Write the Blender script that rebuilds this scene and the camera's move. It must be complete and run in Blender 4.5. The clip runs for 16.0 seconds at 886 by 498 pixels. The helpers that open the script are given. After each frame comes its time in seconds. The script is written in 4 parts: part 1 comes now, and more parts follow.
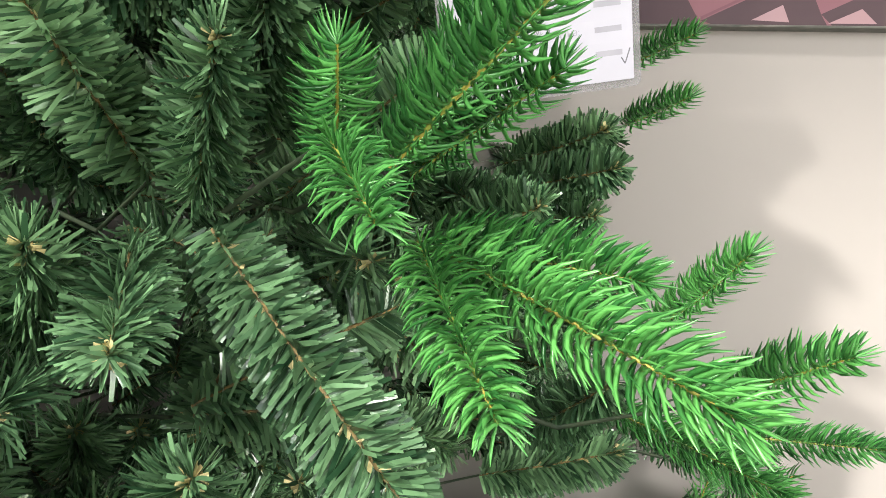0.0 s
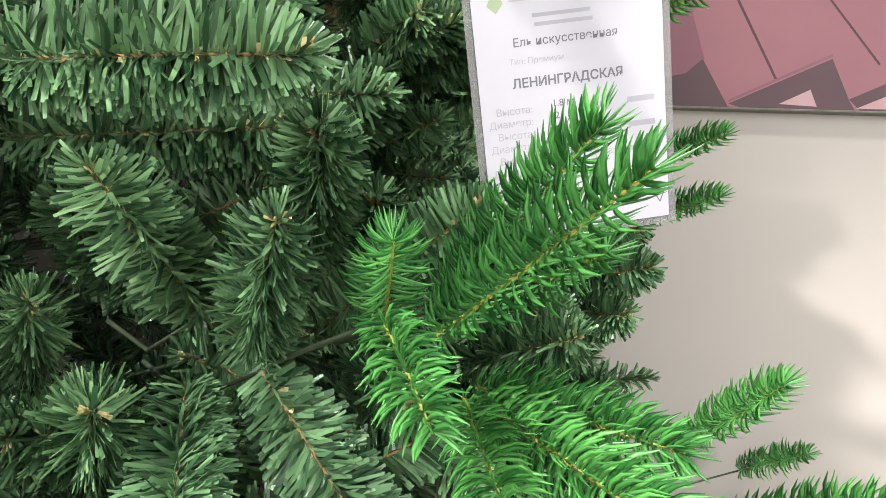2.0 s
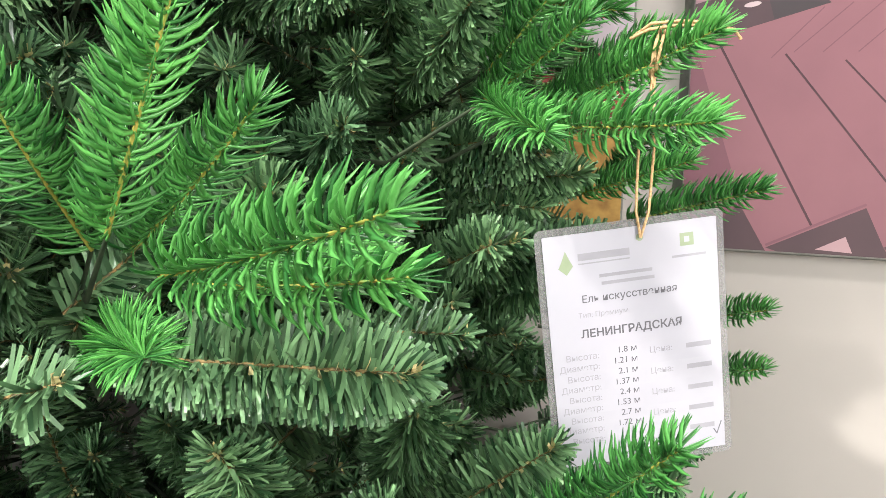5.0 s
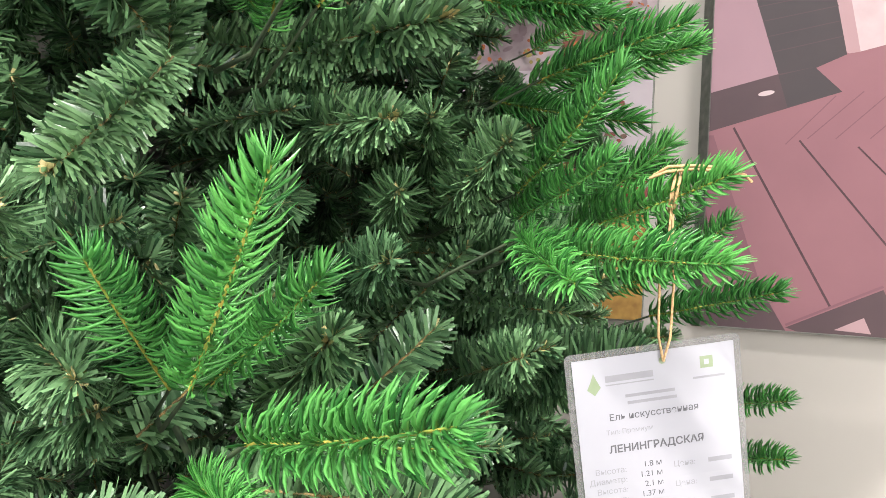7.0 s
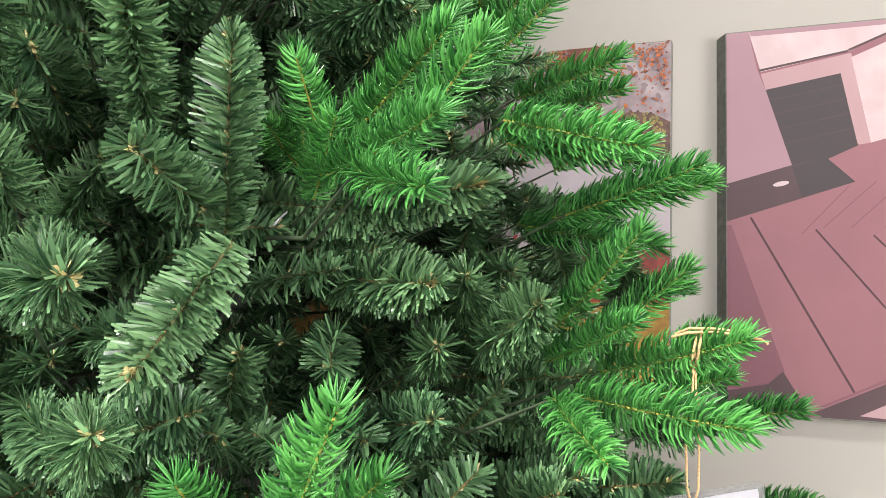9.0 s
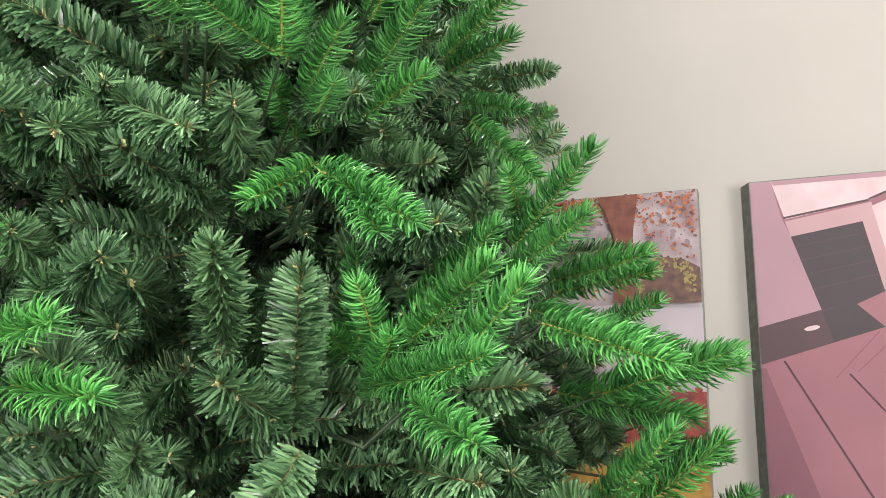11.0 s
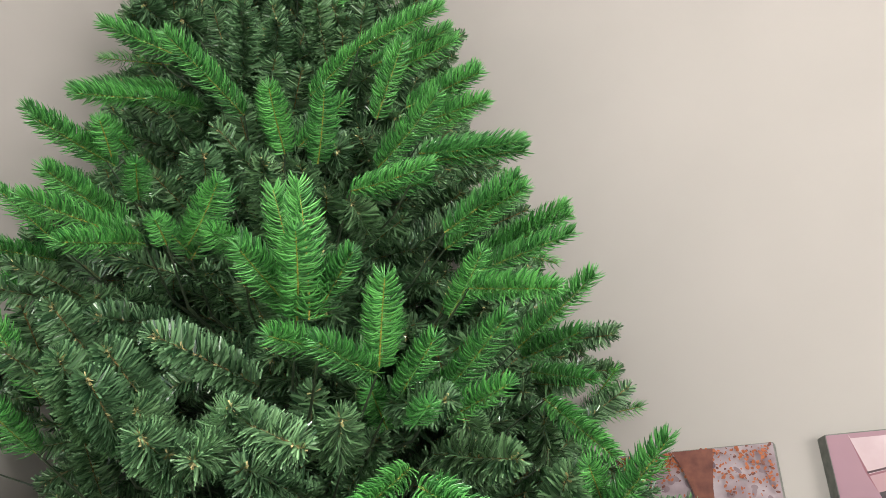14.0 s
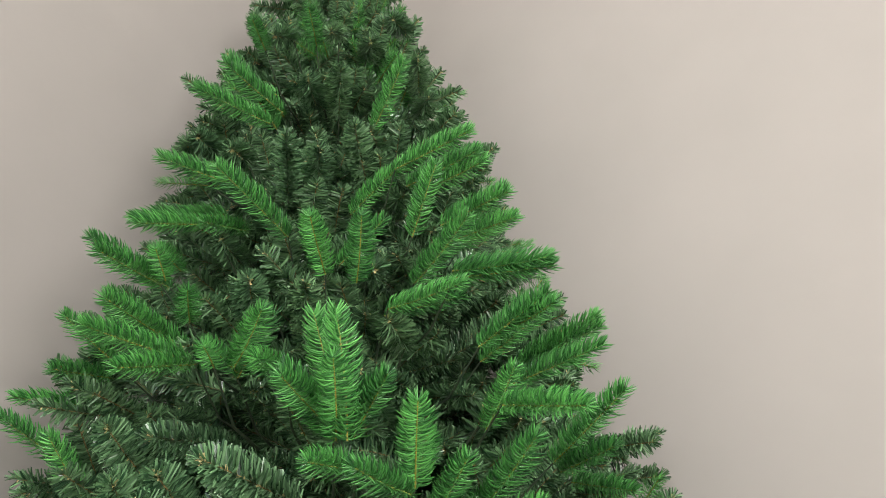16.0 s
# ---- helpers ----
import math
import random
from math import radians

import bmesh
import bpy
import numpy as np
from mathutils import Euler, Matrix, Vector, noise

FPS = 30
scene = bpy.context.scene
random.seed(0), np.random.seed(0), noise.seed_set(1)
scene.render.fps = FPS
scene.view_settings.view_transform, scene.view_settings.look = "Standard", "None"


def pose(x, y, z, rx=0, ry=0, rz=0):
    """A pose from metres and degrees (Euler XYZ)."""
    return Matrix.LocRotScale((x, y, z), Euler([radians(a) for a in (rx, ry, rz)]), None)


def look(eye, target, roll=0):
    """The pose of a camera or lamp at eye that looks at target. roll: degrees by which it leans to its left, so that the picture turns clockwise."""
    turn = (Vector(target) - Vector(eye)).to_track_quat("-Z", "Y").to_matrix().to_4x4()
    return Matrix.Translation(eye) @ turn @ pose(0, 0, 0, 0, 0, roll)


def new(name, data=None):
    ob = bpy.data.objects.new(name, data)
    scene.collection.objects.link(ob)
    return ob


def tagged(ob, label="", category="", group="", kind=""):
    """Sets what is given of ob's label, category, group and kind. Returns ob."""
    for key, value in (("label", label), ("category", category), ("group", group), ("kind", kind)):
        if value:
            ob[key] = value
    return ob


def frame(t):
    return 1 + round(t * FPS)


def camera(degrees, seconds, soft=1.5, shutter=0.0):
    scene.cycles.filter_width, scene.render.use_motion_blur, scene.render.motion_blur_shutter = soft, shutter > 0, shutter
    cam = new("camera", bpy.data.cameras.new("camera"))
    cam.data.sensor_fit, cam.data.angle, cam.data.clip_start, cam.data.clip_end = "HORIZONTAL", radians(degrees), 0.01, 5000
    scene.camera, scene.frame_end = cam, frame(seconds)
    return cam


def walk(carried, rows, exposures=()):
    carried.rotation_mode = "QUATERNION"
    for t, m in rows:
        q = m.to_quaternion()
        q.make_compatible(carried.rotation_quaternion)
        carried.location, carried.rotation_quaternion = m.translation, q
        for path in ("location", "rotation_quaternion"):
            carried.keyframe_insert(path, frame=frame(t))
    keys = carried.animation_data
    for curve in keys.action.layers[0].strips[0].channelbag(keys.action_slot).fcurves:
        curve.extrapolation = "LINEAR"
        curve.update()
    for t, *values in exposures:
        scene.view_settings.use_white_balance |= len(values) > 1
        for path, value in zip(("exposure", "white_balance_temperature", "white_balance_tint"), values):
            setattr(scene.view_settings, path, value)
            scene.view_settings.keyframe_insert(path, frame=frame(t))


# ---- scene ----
cam = camera(62.5, 16.0, soft=0.8)
PATH = [
    (0, (0.1129, 0.1179, 0.9632), (-0.1967, 1.5009, 0.8737), 3.8),
    (0.5, (0.1129, 0.1143, 0.9731), (-0.2009, 1.4967, 0.8964), 3.8),
    (1, (0.1051, 0.1122, 0.993), (-0.2144, 1.4938, 0.9248), 4.2),
    (1.5, (0.1058, 0.1065, 1.0065), (-0.235, 1.4839, 0.9596), 4.1),
    (2, (0.1008, 0.1044, 1.0214), (-0.2513, 1.4789, 0.9816), 4.2),
    (2.5, (0.0973, 0.098, 1.0328), (-0.2648, 1.4711, 1.0086), 4.2),
    (3, (0.0916, 0.0923, 1.0512), (-0.2769, 1.4633, 1.0392), 4.3),
    (3.5, (0.0887, 0.0873, 1.0654), (-0.2918, 1.4555, 1.0725), 4.1),
    (4, (0.0753, 0.0817, 1.0853), (-0.3088, 1.4491, 1.0981), 4.7),
    (4.5, (0.0738, 0.0745, 1.0967), (-0.3174, 1.4385, 1.1414), 4.3),
    (4.7, (0.0731, 0.0667, 1.1109), (-0.3202, 1.4299, 1.1549), 4.4),
    (6.8, (0.0724, 0.0206, 1.1705), (-0.3692, 1.3653, 1.2841), 4.0),
    (7, (0.071, 0.0128, 1.1776), (-0.3699, 1.3575, 1.299), 4.3),
    (7.5, (0.0696, -0.0035, 1.1954), (-0.3791, 1.3355, 1.3409), 4.4),
    (8, (0.0667, -0.017, 1.2188), (-0.3898, 1.3185, 1.3792), 4.0),
    (8.2, (0.0667, -0.0192, 1.2252), (-0.3926, 1.3142, 1.3913), 3.6),
    (10.3, (0.0817, -0.0824, 1.3224), (-0.4224, 1.2269, 1.5418), 1.9),
    (10.5, (0.0795, -0.088, 1.3288), (-0.4303, 1.212, 1.5866), 2.2),
    (11, (0.0873, -0.1093, 1.3416), (-0.4551, 1.1601, 1.6739), 2.0),
    (11.5, (0.0916, -0.1221, 1.3558), (-0.4679, 1.1239, 1.7449), 1.9),
    (12, (0.0959, -0.1349, 1.3665), (-0.4743, 1.0849, 1.8159), 2.1),
    (12.5, (0.0951, -0.1519, 1.3778), (-0.4814, 1.0387, 1.894), 2.1),
    (13, (0.0994, -0.1633, 1.3821), (-0.48, 0.9919, 1.9693), 2.0),
    (13.5, (0.098, -0.186, 1.3906), (-0.4807, 0.9386, 2.036), 1.7),
    (14, (0.1065, -0.2052, 1.3927), (-0.4842, 0.8761, 2.0985), 1.6),
    (14.5, (0.1179, -0.2087, 1.397), (-0.4885, 0.8321, 2.1489), 1.7),
    (15, (0.1285, -0.2215, 1.3991), (-0.4899, 0.7824, 2.1908), 2.0),
    (15.5, (0.137, -0.2336, 1.4034), (-0.4878, 0.7405, 2.2263), 2.4),
    (16, (0.142, -0.2379, 1.3998), (-0.4814, 0.7135, 2.2504), 2.6),
]
EXPOSURES = [(0.0, 0.42), (4.0, 0.55), (11.0, 0.55), (14.0, 0.36), (16.0, 0.20)]
walk(cam, [(t, look(eye, target, roll)) for t, eye, target, roll in PATH], EXPOSURES)

# ---- light: sun and sky through the tall shop window behind the camera, an added side fill, and the ceiling's lights ----
SUN_FROM = Vector((-0.58, -1.0, 0.82)).normalized()
world = bpy.data.worlds.new("sky")
scene.world = world
world.use_nodes = True
_nt = world.node_tree
_sky = _nt.nodes.new("ShaderNodeTexSky")
_sky.sky_type, _sky.sun_disc = "NISHITA", False
_sky.sun_elevation = math.asin(SUN_FROM.z)
_sky.sun_rotation = math.atan2(SUN_FROM.x, SUN_FROM.y)
_bg = _nt.nodes["Background"]
_bg.inputs["Strength"].default_value = 0.10
_nt.links.new(_sky.outputs[0], _bg.inputs["Color"])

sun = new("sun", bpy.data.lights.new("sun", "SUN"))
sun.data.energy, sun.data.color, sun.data.angle = 4.2, (1.0, 0.95, 0.90), radians(2.2)
sun.matrix_world = look(SUN_FROM * 8, (0, 0, 0))

window_light = new("window_daylight", bpy.data.lights.new("window_daylight", "AREA"))
window_light.data.shape = "RECTANGLE"
window_light.data.size, window_light.data.size_y = 3.8, 2.6
window_light.data.energy, window_light.data.color = 84, (1.0, 0.985, 0.97)
window_light.matrix_world = look((-0.6, -2.95, 1.9), (-0.2, 1.0, 1.3))
ceiling_light = new("ceiling_lights", bpy.data.lights.new("ceiling_lights", "AREA"))
ceiling_light.data.shape = "RECTANGLE"
ceiling_light.data.size, ceiling_light.data.size_y = 0.6, 0.3
ceiling_light.data.energy, ceiling_light.data.color = 84, (1.0, 0.96, 0.95)
ceiling_light.matrix_world = look((0.9, -1.6, 4.4), (-0.2, 0.6, 1.6))
# fill lamp added on the right to brighten the return wall and the tree
side_light = new("side_fill", bpy.data.lights.new("side_fill", "AREA"))
side_light.data.shape = "RECTANGLE"
side_light.data.size, side_light.data.size_y = 1.2, 1.3
side_light.data.energy, side_light.data.color = 125, (1.0, 0.96, 0.95)
side_light.matrix_world = look((2.97, -1.2, 1.35), (-1.1, 0.2, 1.9))


# ---- materials ----
def material(name, rough=0.5, metal=0.0, spec=0.5):
    m = bpy.data.materials.new(name)
    m.use_nodes = True
    b = m.node_tree.nodes["Principled BSDF"]
    b.inputs["Roughness"].default_value, b.inputs["Metallic"].default_value = rough, metal
    b.inputs["Specular IOR Level"].default_value = spec
    return m, m.node_tree, b


def ramp(nt, source, stops):
    r = nt.nodes.new("ShaderNodeValToRGB")
    while len(r.color_ramp.elements) < len(stops):
        r.color_ramp.elements.new(0.5)
    for e, (p, c) in zip(r.color_ramp.elements, stops):
        e.position, e.color = p, (*c, 1)
    nt.links.new(source, r.inputs[0])
    return r.outputs[0]


def mix(nt, fac, a, b, mode="MIX"):
    n = nt.nodes.new("ShaderNodeMix")
    n.data_type, n.blend_type = "RGBA", mode
    for socket, value in ((n.inputs[0], fac), (n.inputs[6], a), (n.inputs[7], b)):
        if isinstance(value, (int, float)):
            socket.default_value = value
        elif isinstance(value, tuple):
            socket.default_value = (*value, 1)
        else:
            nt.links.new(value, socket)
    return n.outputs[2]


def noise_tex(nt, scale, detail=4, coords=None):
    n = nt.nodes.new("ShaderNodeTexNoise")
    n.inputs["Scale"].default_value, n.inputs["Detail"].default_value = scale, detail
    if coords is None:
        tc = nt.nodes.new("ShaderNodeTexCoord")
        coords = tc.outputs["Object"]
    nt.links.new(coords, n.inputs["Vector"])
    return n.outputs["Fac"]


def bump(nt, b, height, strength=0.3, distance=0.002):
    n = nt.nodes.new("ShaderNodeBump")
    n.inputs["Strength"].default_value, n.inputs["Distance"].default_value = strength, distance
    nt.links.new(height, n.inputs["Height"])
    nt.links.new(n.outputs[0], b.inputs["Normal"])


def needle_material(name, dark, light, rough, spec, hue_noise=9.0, glow=0.15):
    """Thin plastic needles: each needle its own shade, sprigs differ a little, and light seeps through."""
    m, nt, b = material(name, rough, 0, spec)
    geo = nt.nodes.new("ShaderNodeNewGeometry")
    info = nt.nodes.new("ShaderNodeObjectInfo")
    per = ramp(nt, geo.outputs["Random Per Island"], [(0.0, dark), (1.0, light)])
    tone = ramp(nt, info.outputs["Random"], [(0.0, (0.66, 0.72, 0.68)), (1.0, (1.22, 1.18, 1.10))])
    c = mix(nt, 1.0, per, tone, "MULTIPLY")
    streak = ramp(nt, noise_tex(nt, hue_noise * 20), [(0.3, (0.85, 0.85, 0.85)), (0.75, (1.1, 1.1, 1.1))])
    c = mix(nt, 1.0, c, streak, "MULTIPLY")
    nt.links.new(c, b.inputs["Base Color"])
    tr = nt.nodes.new("ShaderNodeBsdfTranslucent")
    nt.links.new(c, tr.inputs["Color"])
    ms = nt.nodes.new("ShaderNodeMixShader")
    ms.inputs[0].default_value = glow
    nt.links.new(b.outputs[0], ms.inputs[1])
    nt.links.new(tr.outputs[0], ms.inputs[2])
    nt.links.new(ms.outputs[0], nt.nodes["Material Output"].inputs["Surface"])
    return m


def plain(name, a, b_, scale=30, rough=0.6, bumps=0.2, metal=0.0, spec=0.4):
    m, nt, b = material(name, rough, metal, spec)
    f = noise_tex(nt, scale, 6)
    nt.links.new(ramp(nt, f, [(0.3, a), (0.7, b_)]), b.inputs["Base Color"])
    bump(nt, b, f, bumps, 0.001)
    return m


MOULDED = needle_material("moulded_green_needles", (0.020, 0.115, 0.026), (0.135, 0.44, 0.108), 0.32, 0.5, 9, 0.07)
FILM = needle_material("film_needles", (0.014, 0.052, 0.022), (0.205, 0.375, 0.185), 0.30, 0.5, 9, 0.05)
TWIG_GREEN = plain("yellow_green_plastic_twig", (0.10, 0.20, 0.03), (0.42, 0.31, 0.06), 180, 0.5)
TWIG_TAN = plain("tan_twisted_wire", (0.06, 0.055, 0.025), (0.30, 0.20, 0.07), 260, 0.7)
BUD = plain("straw_coloured_tip", (0.38, 0.34, 0.14), (0.68, 0.58, 0.30), 300, 0.7)
BARK = plain("dark_wrapped_pole", (0.02, 0.035, 0.02), (0.05, 0.07, 0.035), 60, 0.6)
WALL = plain("cream_wall_paint", (0.280, 0.261, 0.237), (0.298, 0.277, 0.252), 3.5, 0.75, 0.08)
FLOOR = plain("grey_floor_tile", (0.30, 0.28, 0.26), (0.40, 0.38, 0.35), 9, 0.45, 0.1)
CEIL = plain("white_ceiling_paint", (0.74, 0.72, 0.69), (0.80, 0.78, 0.75), 5, 0.85, 0.1)


# ---- mesh helpers ----
def part(name, mesh_or_bm, mat, parent=None, label=""):
    if isinstance(mesh_or_bm, bmesh.types.BMesh):
        me = bpy.data.meshes.new(name)
        mesh_or_bm.to_mesh(me)
        mesh_or_bm.free()
    else:
        me = mesh_or_bm
    if mat is not None and not me.materials:
        me.materials.append(mat)
    ob = new(name, me)
    if parent is not None:
        ob.parent = parent
    if label:
        ob["label"] = label
    return ob


def box_bm(x0, x1, y0, y1, z0, z1, bevel=0.0):
    bm = bmesh.new()
    bmesh.ops.create_cube(bm, size=1)
    for v in bm.verts:
        v.co = Vector((x0 if v.co.x < 0 else x1, y0 if v.co.y < 0 else y1, z0 if v.co.z < 0 else z1))
    if bevel:
        bmesh.ops.bevel(bm, geom=bm.edges[:], offset=bevel, segments=2, affect="EDGES", clamp_overlap=True)
    return bm


def tube(points, radii, sides=6):
    """Verts and faces of a tube along points."""
    pts = [Vector(p) for p in points]
    verts, faces = [], []
    for i, p in enumerate(pts):
        d = (pts[min(i + 1, len(pts) - 1)] - pts[max(i - 1, 0)]).normalized()
        u = d.orthogonal().normalized()
        w = d.cross(u)
        for k in range(sides):
            a = 2 * math.pi * k / sides
            verts.append(p + (u * math.cos(a) + w * math.sin(a)) * radii[i])
    for i in range(len(pts) - 1):
        for k in range(sides):
            a, b = i * sides + k, i * sides + (k + 1) % sides
            faces.append((a, b, b + sides, a + sides))
    return verts, faces


def mesh_of(name, verts, faces, mats, index=None, smooth=True):
    me = bpy.data.meshes.new(name)
    me.from_pydata([tuple(v) for v in verts], [], faces)
    for m in mats:
        me.materials.append(m)
    if index is not None:
        me.polygons.foreach_set("material_index", index)
    if smooth:
        me.polygons.foreach_set("use_smooth", [True] * len(faces))
    me.update()
    return me


# ---- sprigs: along +X from the base, upper side +Z ----
def moulded_sprig(seed, length, rows=10, step=0.0042, long=0.026, cheap=False):
    """A moulded plastic spruce tip: curved needles set round the twig, combed forward, bare below."""
    rng = random.Random(seed)
    bend = rng.uniform(-0.05, 0.09)
    side = rng.uniform(-0.05, 0.05)

    def at(s):
        return Vector((s, side * s * s / length, bend * s * s / length))
    verts, faces, idx = [], [], []

    def add(v, f, mat):
        o = len(verts)
        verts.extend(v)
        faces.extend(tuple(q + o for q in face) for face in f)
        idx.extend([mat] * len(f))
    n = 5
    add(*tube([at(length * i / n) for i in range(n + 1)], [0.0012 - 0.0006 * i / n for i in range(n + 1)], 5), 1)
    count = int(length / step)
    for i in range(count):
        s = length * (i + 0.6) / count
        u = s / length
        size = long * (1.0 if u < 0.7 else 1.0 - 0.38 * ((u - 0.7) / 0.3) ** 1.5) * (0.75 + 0.25 * min(1, u * 6))
        for r in range(rows):
            # azimuth: 0 = up; the needles are parted along the top and combed to both sides
            az = (1 if r % 2 else -1) * (radians(14 + 112 * (r // 2) / (rows / 2 - 1)) + rng.gauss(0, 0.10))
            if rng.random() < 0.05:
                continue
            lean = rng.gauss(86, 5) - 34 * max(0, u - 0.72) / 0.28
            bow = rng.uniform(44, 66) * (1 - 0.5 * max(0, u - 0.72) / 0.28)
            ln = size * rng.uniform(0.90, 1.08)
            rad = Vector((0, math.sin(az), math.cos(az)))
            c = at(s + rng.uniform(-0.4, 0.4) * step)
            # each needle is a flat blade that leaves the twig steeply, bows forward and comes to a point
            ks = ((0.0, 0.6), (0.30, 1.0), (0.68, 0.9), (1.0, 0.15))
            if cheap:
                ks = ((0.0, 0.9), (0.5, 1.1), (1.0, 0.15))
            w = 0.00112 * rng.uniform(0.85, 1.15)
            v, last = [], 0.0
            for k, wid in ks:
                a = radians(lean - bow * (k + last) / 2)
                d = Vector((math.cos(a), 0, 0)) + rad * math.sin(a)
                c = c + d * (ln * (k - last)) + Vector((0, 0, 0.05 * ln * (k - last)))
                last = k
                wv = d.cross(Vector((1, 0, 0)))
                wv = wv.normalized() if wv.length > 1e-4 else Vector((0, 1, 0))
                nv = d.cross(wv).normalized()
                v += [c - wv * w * 0.5 * wid, c + nv * w * wid, c + wv * w * 0.5 * wid]
                if not cheap:
                    v.append(c - nv * w * wid)
            m = 3 if cheap else 4
            f = []
            for a in range(len(ks) - 1):
                for b in range(m if not cheap else 2):
                    b2 = (b + 1) % m
                    f.append((a * m + b, a * m + b2, (a + 1) * m + b2, (a + 1) * m + b))
            add(v, f, 0)
    return mesh_of("moulded_sprig", verts, faces, [MOULDED, TWIG_GREEN], idx)


def film_sprig(seed, length, density=6500, long=0.0270, cheap=False):
    """A soft tip: flat film strips twisted into a wire, a dense brush with a blunt end."""
    rng = random.Random(seed)
    bend = rng.uniform(-0.10, 0.10)
    side = rng.uniform(-0.08, 0.08)

    def at(s):
        return Vector((s, side * s * s / length, bend * s * s / length))
    verts, faces, idx = [], [], []

    def add(v, f, mat):
        o = len(verts)
        verts.extend(v)
        faces.extend(tuple(q + o for q in face) for face in f)
        idx.extend([mat] * len(f))
    n = 6
    add(*tube([at(length * i / n) for i in range(n + 1)], [0.0012] * n + [0.0009], 5), 1)
    count = int(length * density)
    for i in range(count):
        s = length * (i + rng.random()) / count
        u = s / length
        az = 2 * math.pi * (i * 0.381966) + rng.gauss(0, 0.5)
        if i % 8 < 5:       # most strips are combed flat to both sides
            az = (1 if i % 2 else -1) * rng.gauss(1.45, 0.42)
        rad = Vector((0, math.sin(az), math.cos(az)))
        lean = math.radians(rng.gauss(67, 7) - 34 * max(0, u - 0.86) / 0.14)
        ln = long * rng.uniform(0.86, 1.08) * (1 - 0.45 * max(0, u - 0.8) / 0.2) * (0.7 + 0.3 * min(1, u * 5))
        d = (Vector((math.cos(lean), 0, 0)) + rad * math.sin(lean) + Vector((rng.gauss(0, 0.1), rng.gauss(0, 0.1), rng.gauss(0, 0.1)))).normalized()
        # the strips lie flat along the twig, like a comb, more or less twisted
        wv = Vector((1, 0, 0)) + Vector((rng.gauss(0, 0.35), rng.gauss(0, 0.35), rng.gauss(0, 0.35)))
        wv = (wv - d * wv.dot(d)).normalized()
        w = 0.00105 * rng.uniform(0.75, 1.25) * (1.25 if cheap else 1)
        p = at(s)
        sag = d.cross(wv) * rng.uniform(-0.10, 0.10) * ln
        e = p + d * ln
        if cheap:
            add([p - wv * w, p + wv * w, e + wv * w * 0.7, e - wv * w * 0.7], [(0, 1, 2, 3)], 0)
        else:
            q = p + d * ln * 0.5 + sag
            add([p - wv * w, p + wv * w, q + wv * w, q - wv * w, e + wv * w * 0.75, e - wv * w * 0.75], [(0, 1, 2, 3), (3, 2, 4, 5)], 0)
    # straw-coloured flecks of the wire's paper and the blunt tip
    for i in range(int(length * (160 if cheap else 620))):
        s = length * rng.random() ** 0.8
        if i % 2 == 0:
            s = length * (1 - 0.06 * rng.random())
        az = rng.uniform(0, 2 * math.pi)
        d = Vector((rng.uniform(0.2, 1.0), math.sin(az), math.cos(az))).normalized()
        wv = d.cross(Vector((0.3, 0.5, 0.8))).normalized()
        p = at(s)
        ln = rng.uniform(0.003, 0.0085)
        w = 0.0011
        add([p - wv * w, p + wv * w, p + d * ln + wv * w, p + d * ln - wv * w], [(0, 1, 2, 3)], 2)
    return mesh_of("film_sprig", verts, faces, [FILM, TWIG_TAN, BUD], idx)


MOULDED_KIT = [(L, moulded_sprig(100 + 7 * k + int(L * 1000), L, long=0.0158 + 0.075 * L)) for L in (0.06, 0.085, 0.11, 0.14) for k in range(2)]
FILM_KIT = [(L, film_sprig(300 + 7 * k + int(L * 1000), L)) for L in (0.08, 0.11, 0.15) for k in range(3)]


# ---- setting ----
def slab(name, x0, x1, y0, y1, z0, z1, mat, label, category):
    return tagged(part(name, box_bm(x0, x1, y0, y1, z0, z1), mat), label, category, kind="structure")


WALL_Y, LEFT_X, CEIL_Z = 1.03, -1.12, 5.0
slab("floor", -3.2, 3.2, -3.2, 1.2, -0.1, 0.0, FLOOR, "plain grey tiled shop floor", "floor")
slab("wall_north", -3.2, 3.2, WALL_Y, 1.2, 0.0, CEIL_Z, WALL, "smooth cream painted wall behind the tree", "wall")
slab("wall_return", -1.24, LEFT_X, -0.75, WALL_Y, 0.0, CEIL_Z, WALL, "smooth cream painted return wall beside the tree", "wall")
slab("wall_west", -3.2, -3.0, -3.0, WALL_Y, 0.0, CEIL_Z, WALL, "smooth cream painted side wall", "wall")
# unseen east wall; its opening is added only for the side fill lamp
slab("wall_east_sill", 3.0, 3.2, -3.0, WALL_Y, 0.0, 0.65, WALL, "smooth cream painted wall under the added side opening", "wall")
slab("wall_east_head", 3.0, 3.2, -3.0, WALL_Y, 2.05, CEIL_Z, WALL, "smooth cream painted wall over the added side opening", "wall")
slab("wall_east_pier_south", 3.0, 3.2, -3.0, -1.9, 0.65, 2.05, WALL, "smooth cream painted wall beside the added side opening", "wall")
slab("wall_east_pier_north", 3.0, 3.2, -0.5, WALL_Y, 0.65, 2.05, WALL, "smooth cream painted wall beside the added side opening", "wall")
slab("ceiling", -3.2, 3.2, -3.2, 1.2, CEIL_Z, CEIL_Z + 0.1, CEIL, "plain white painted ceiling", "ceiling")
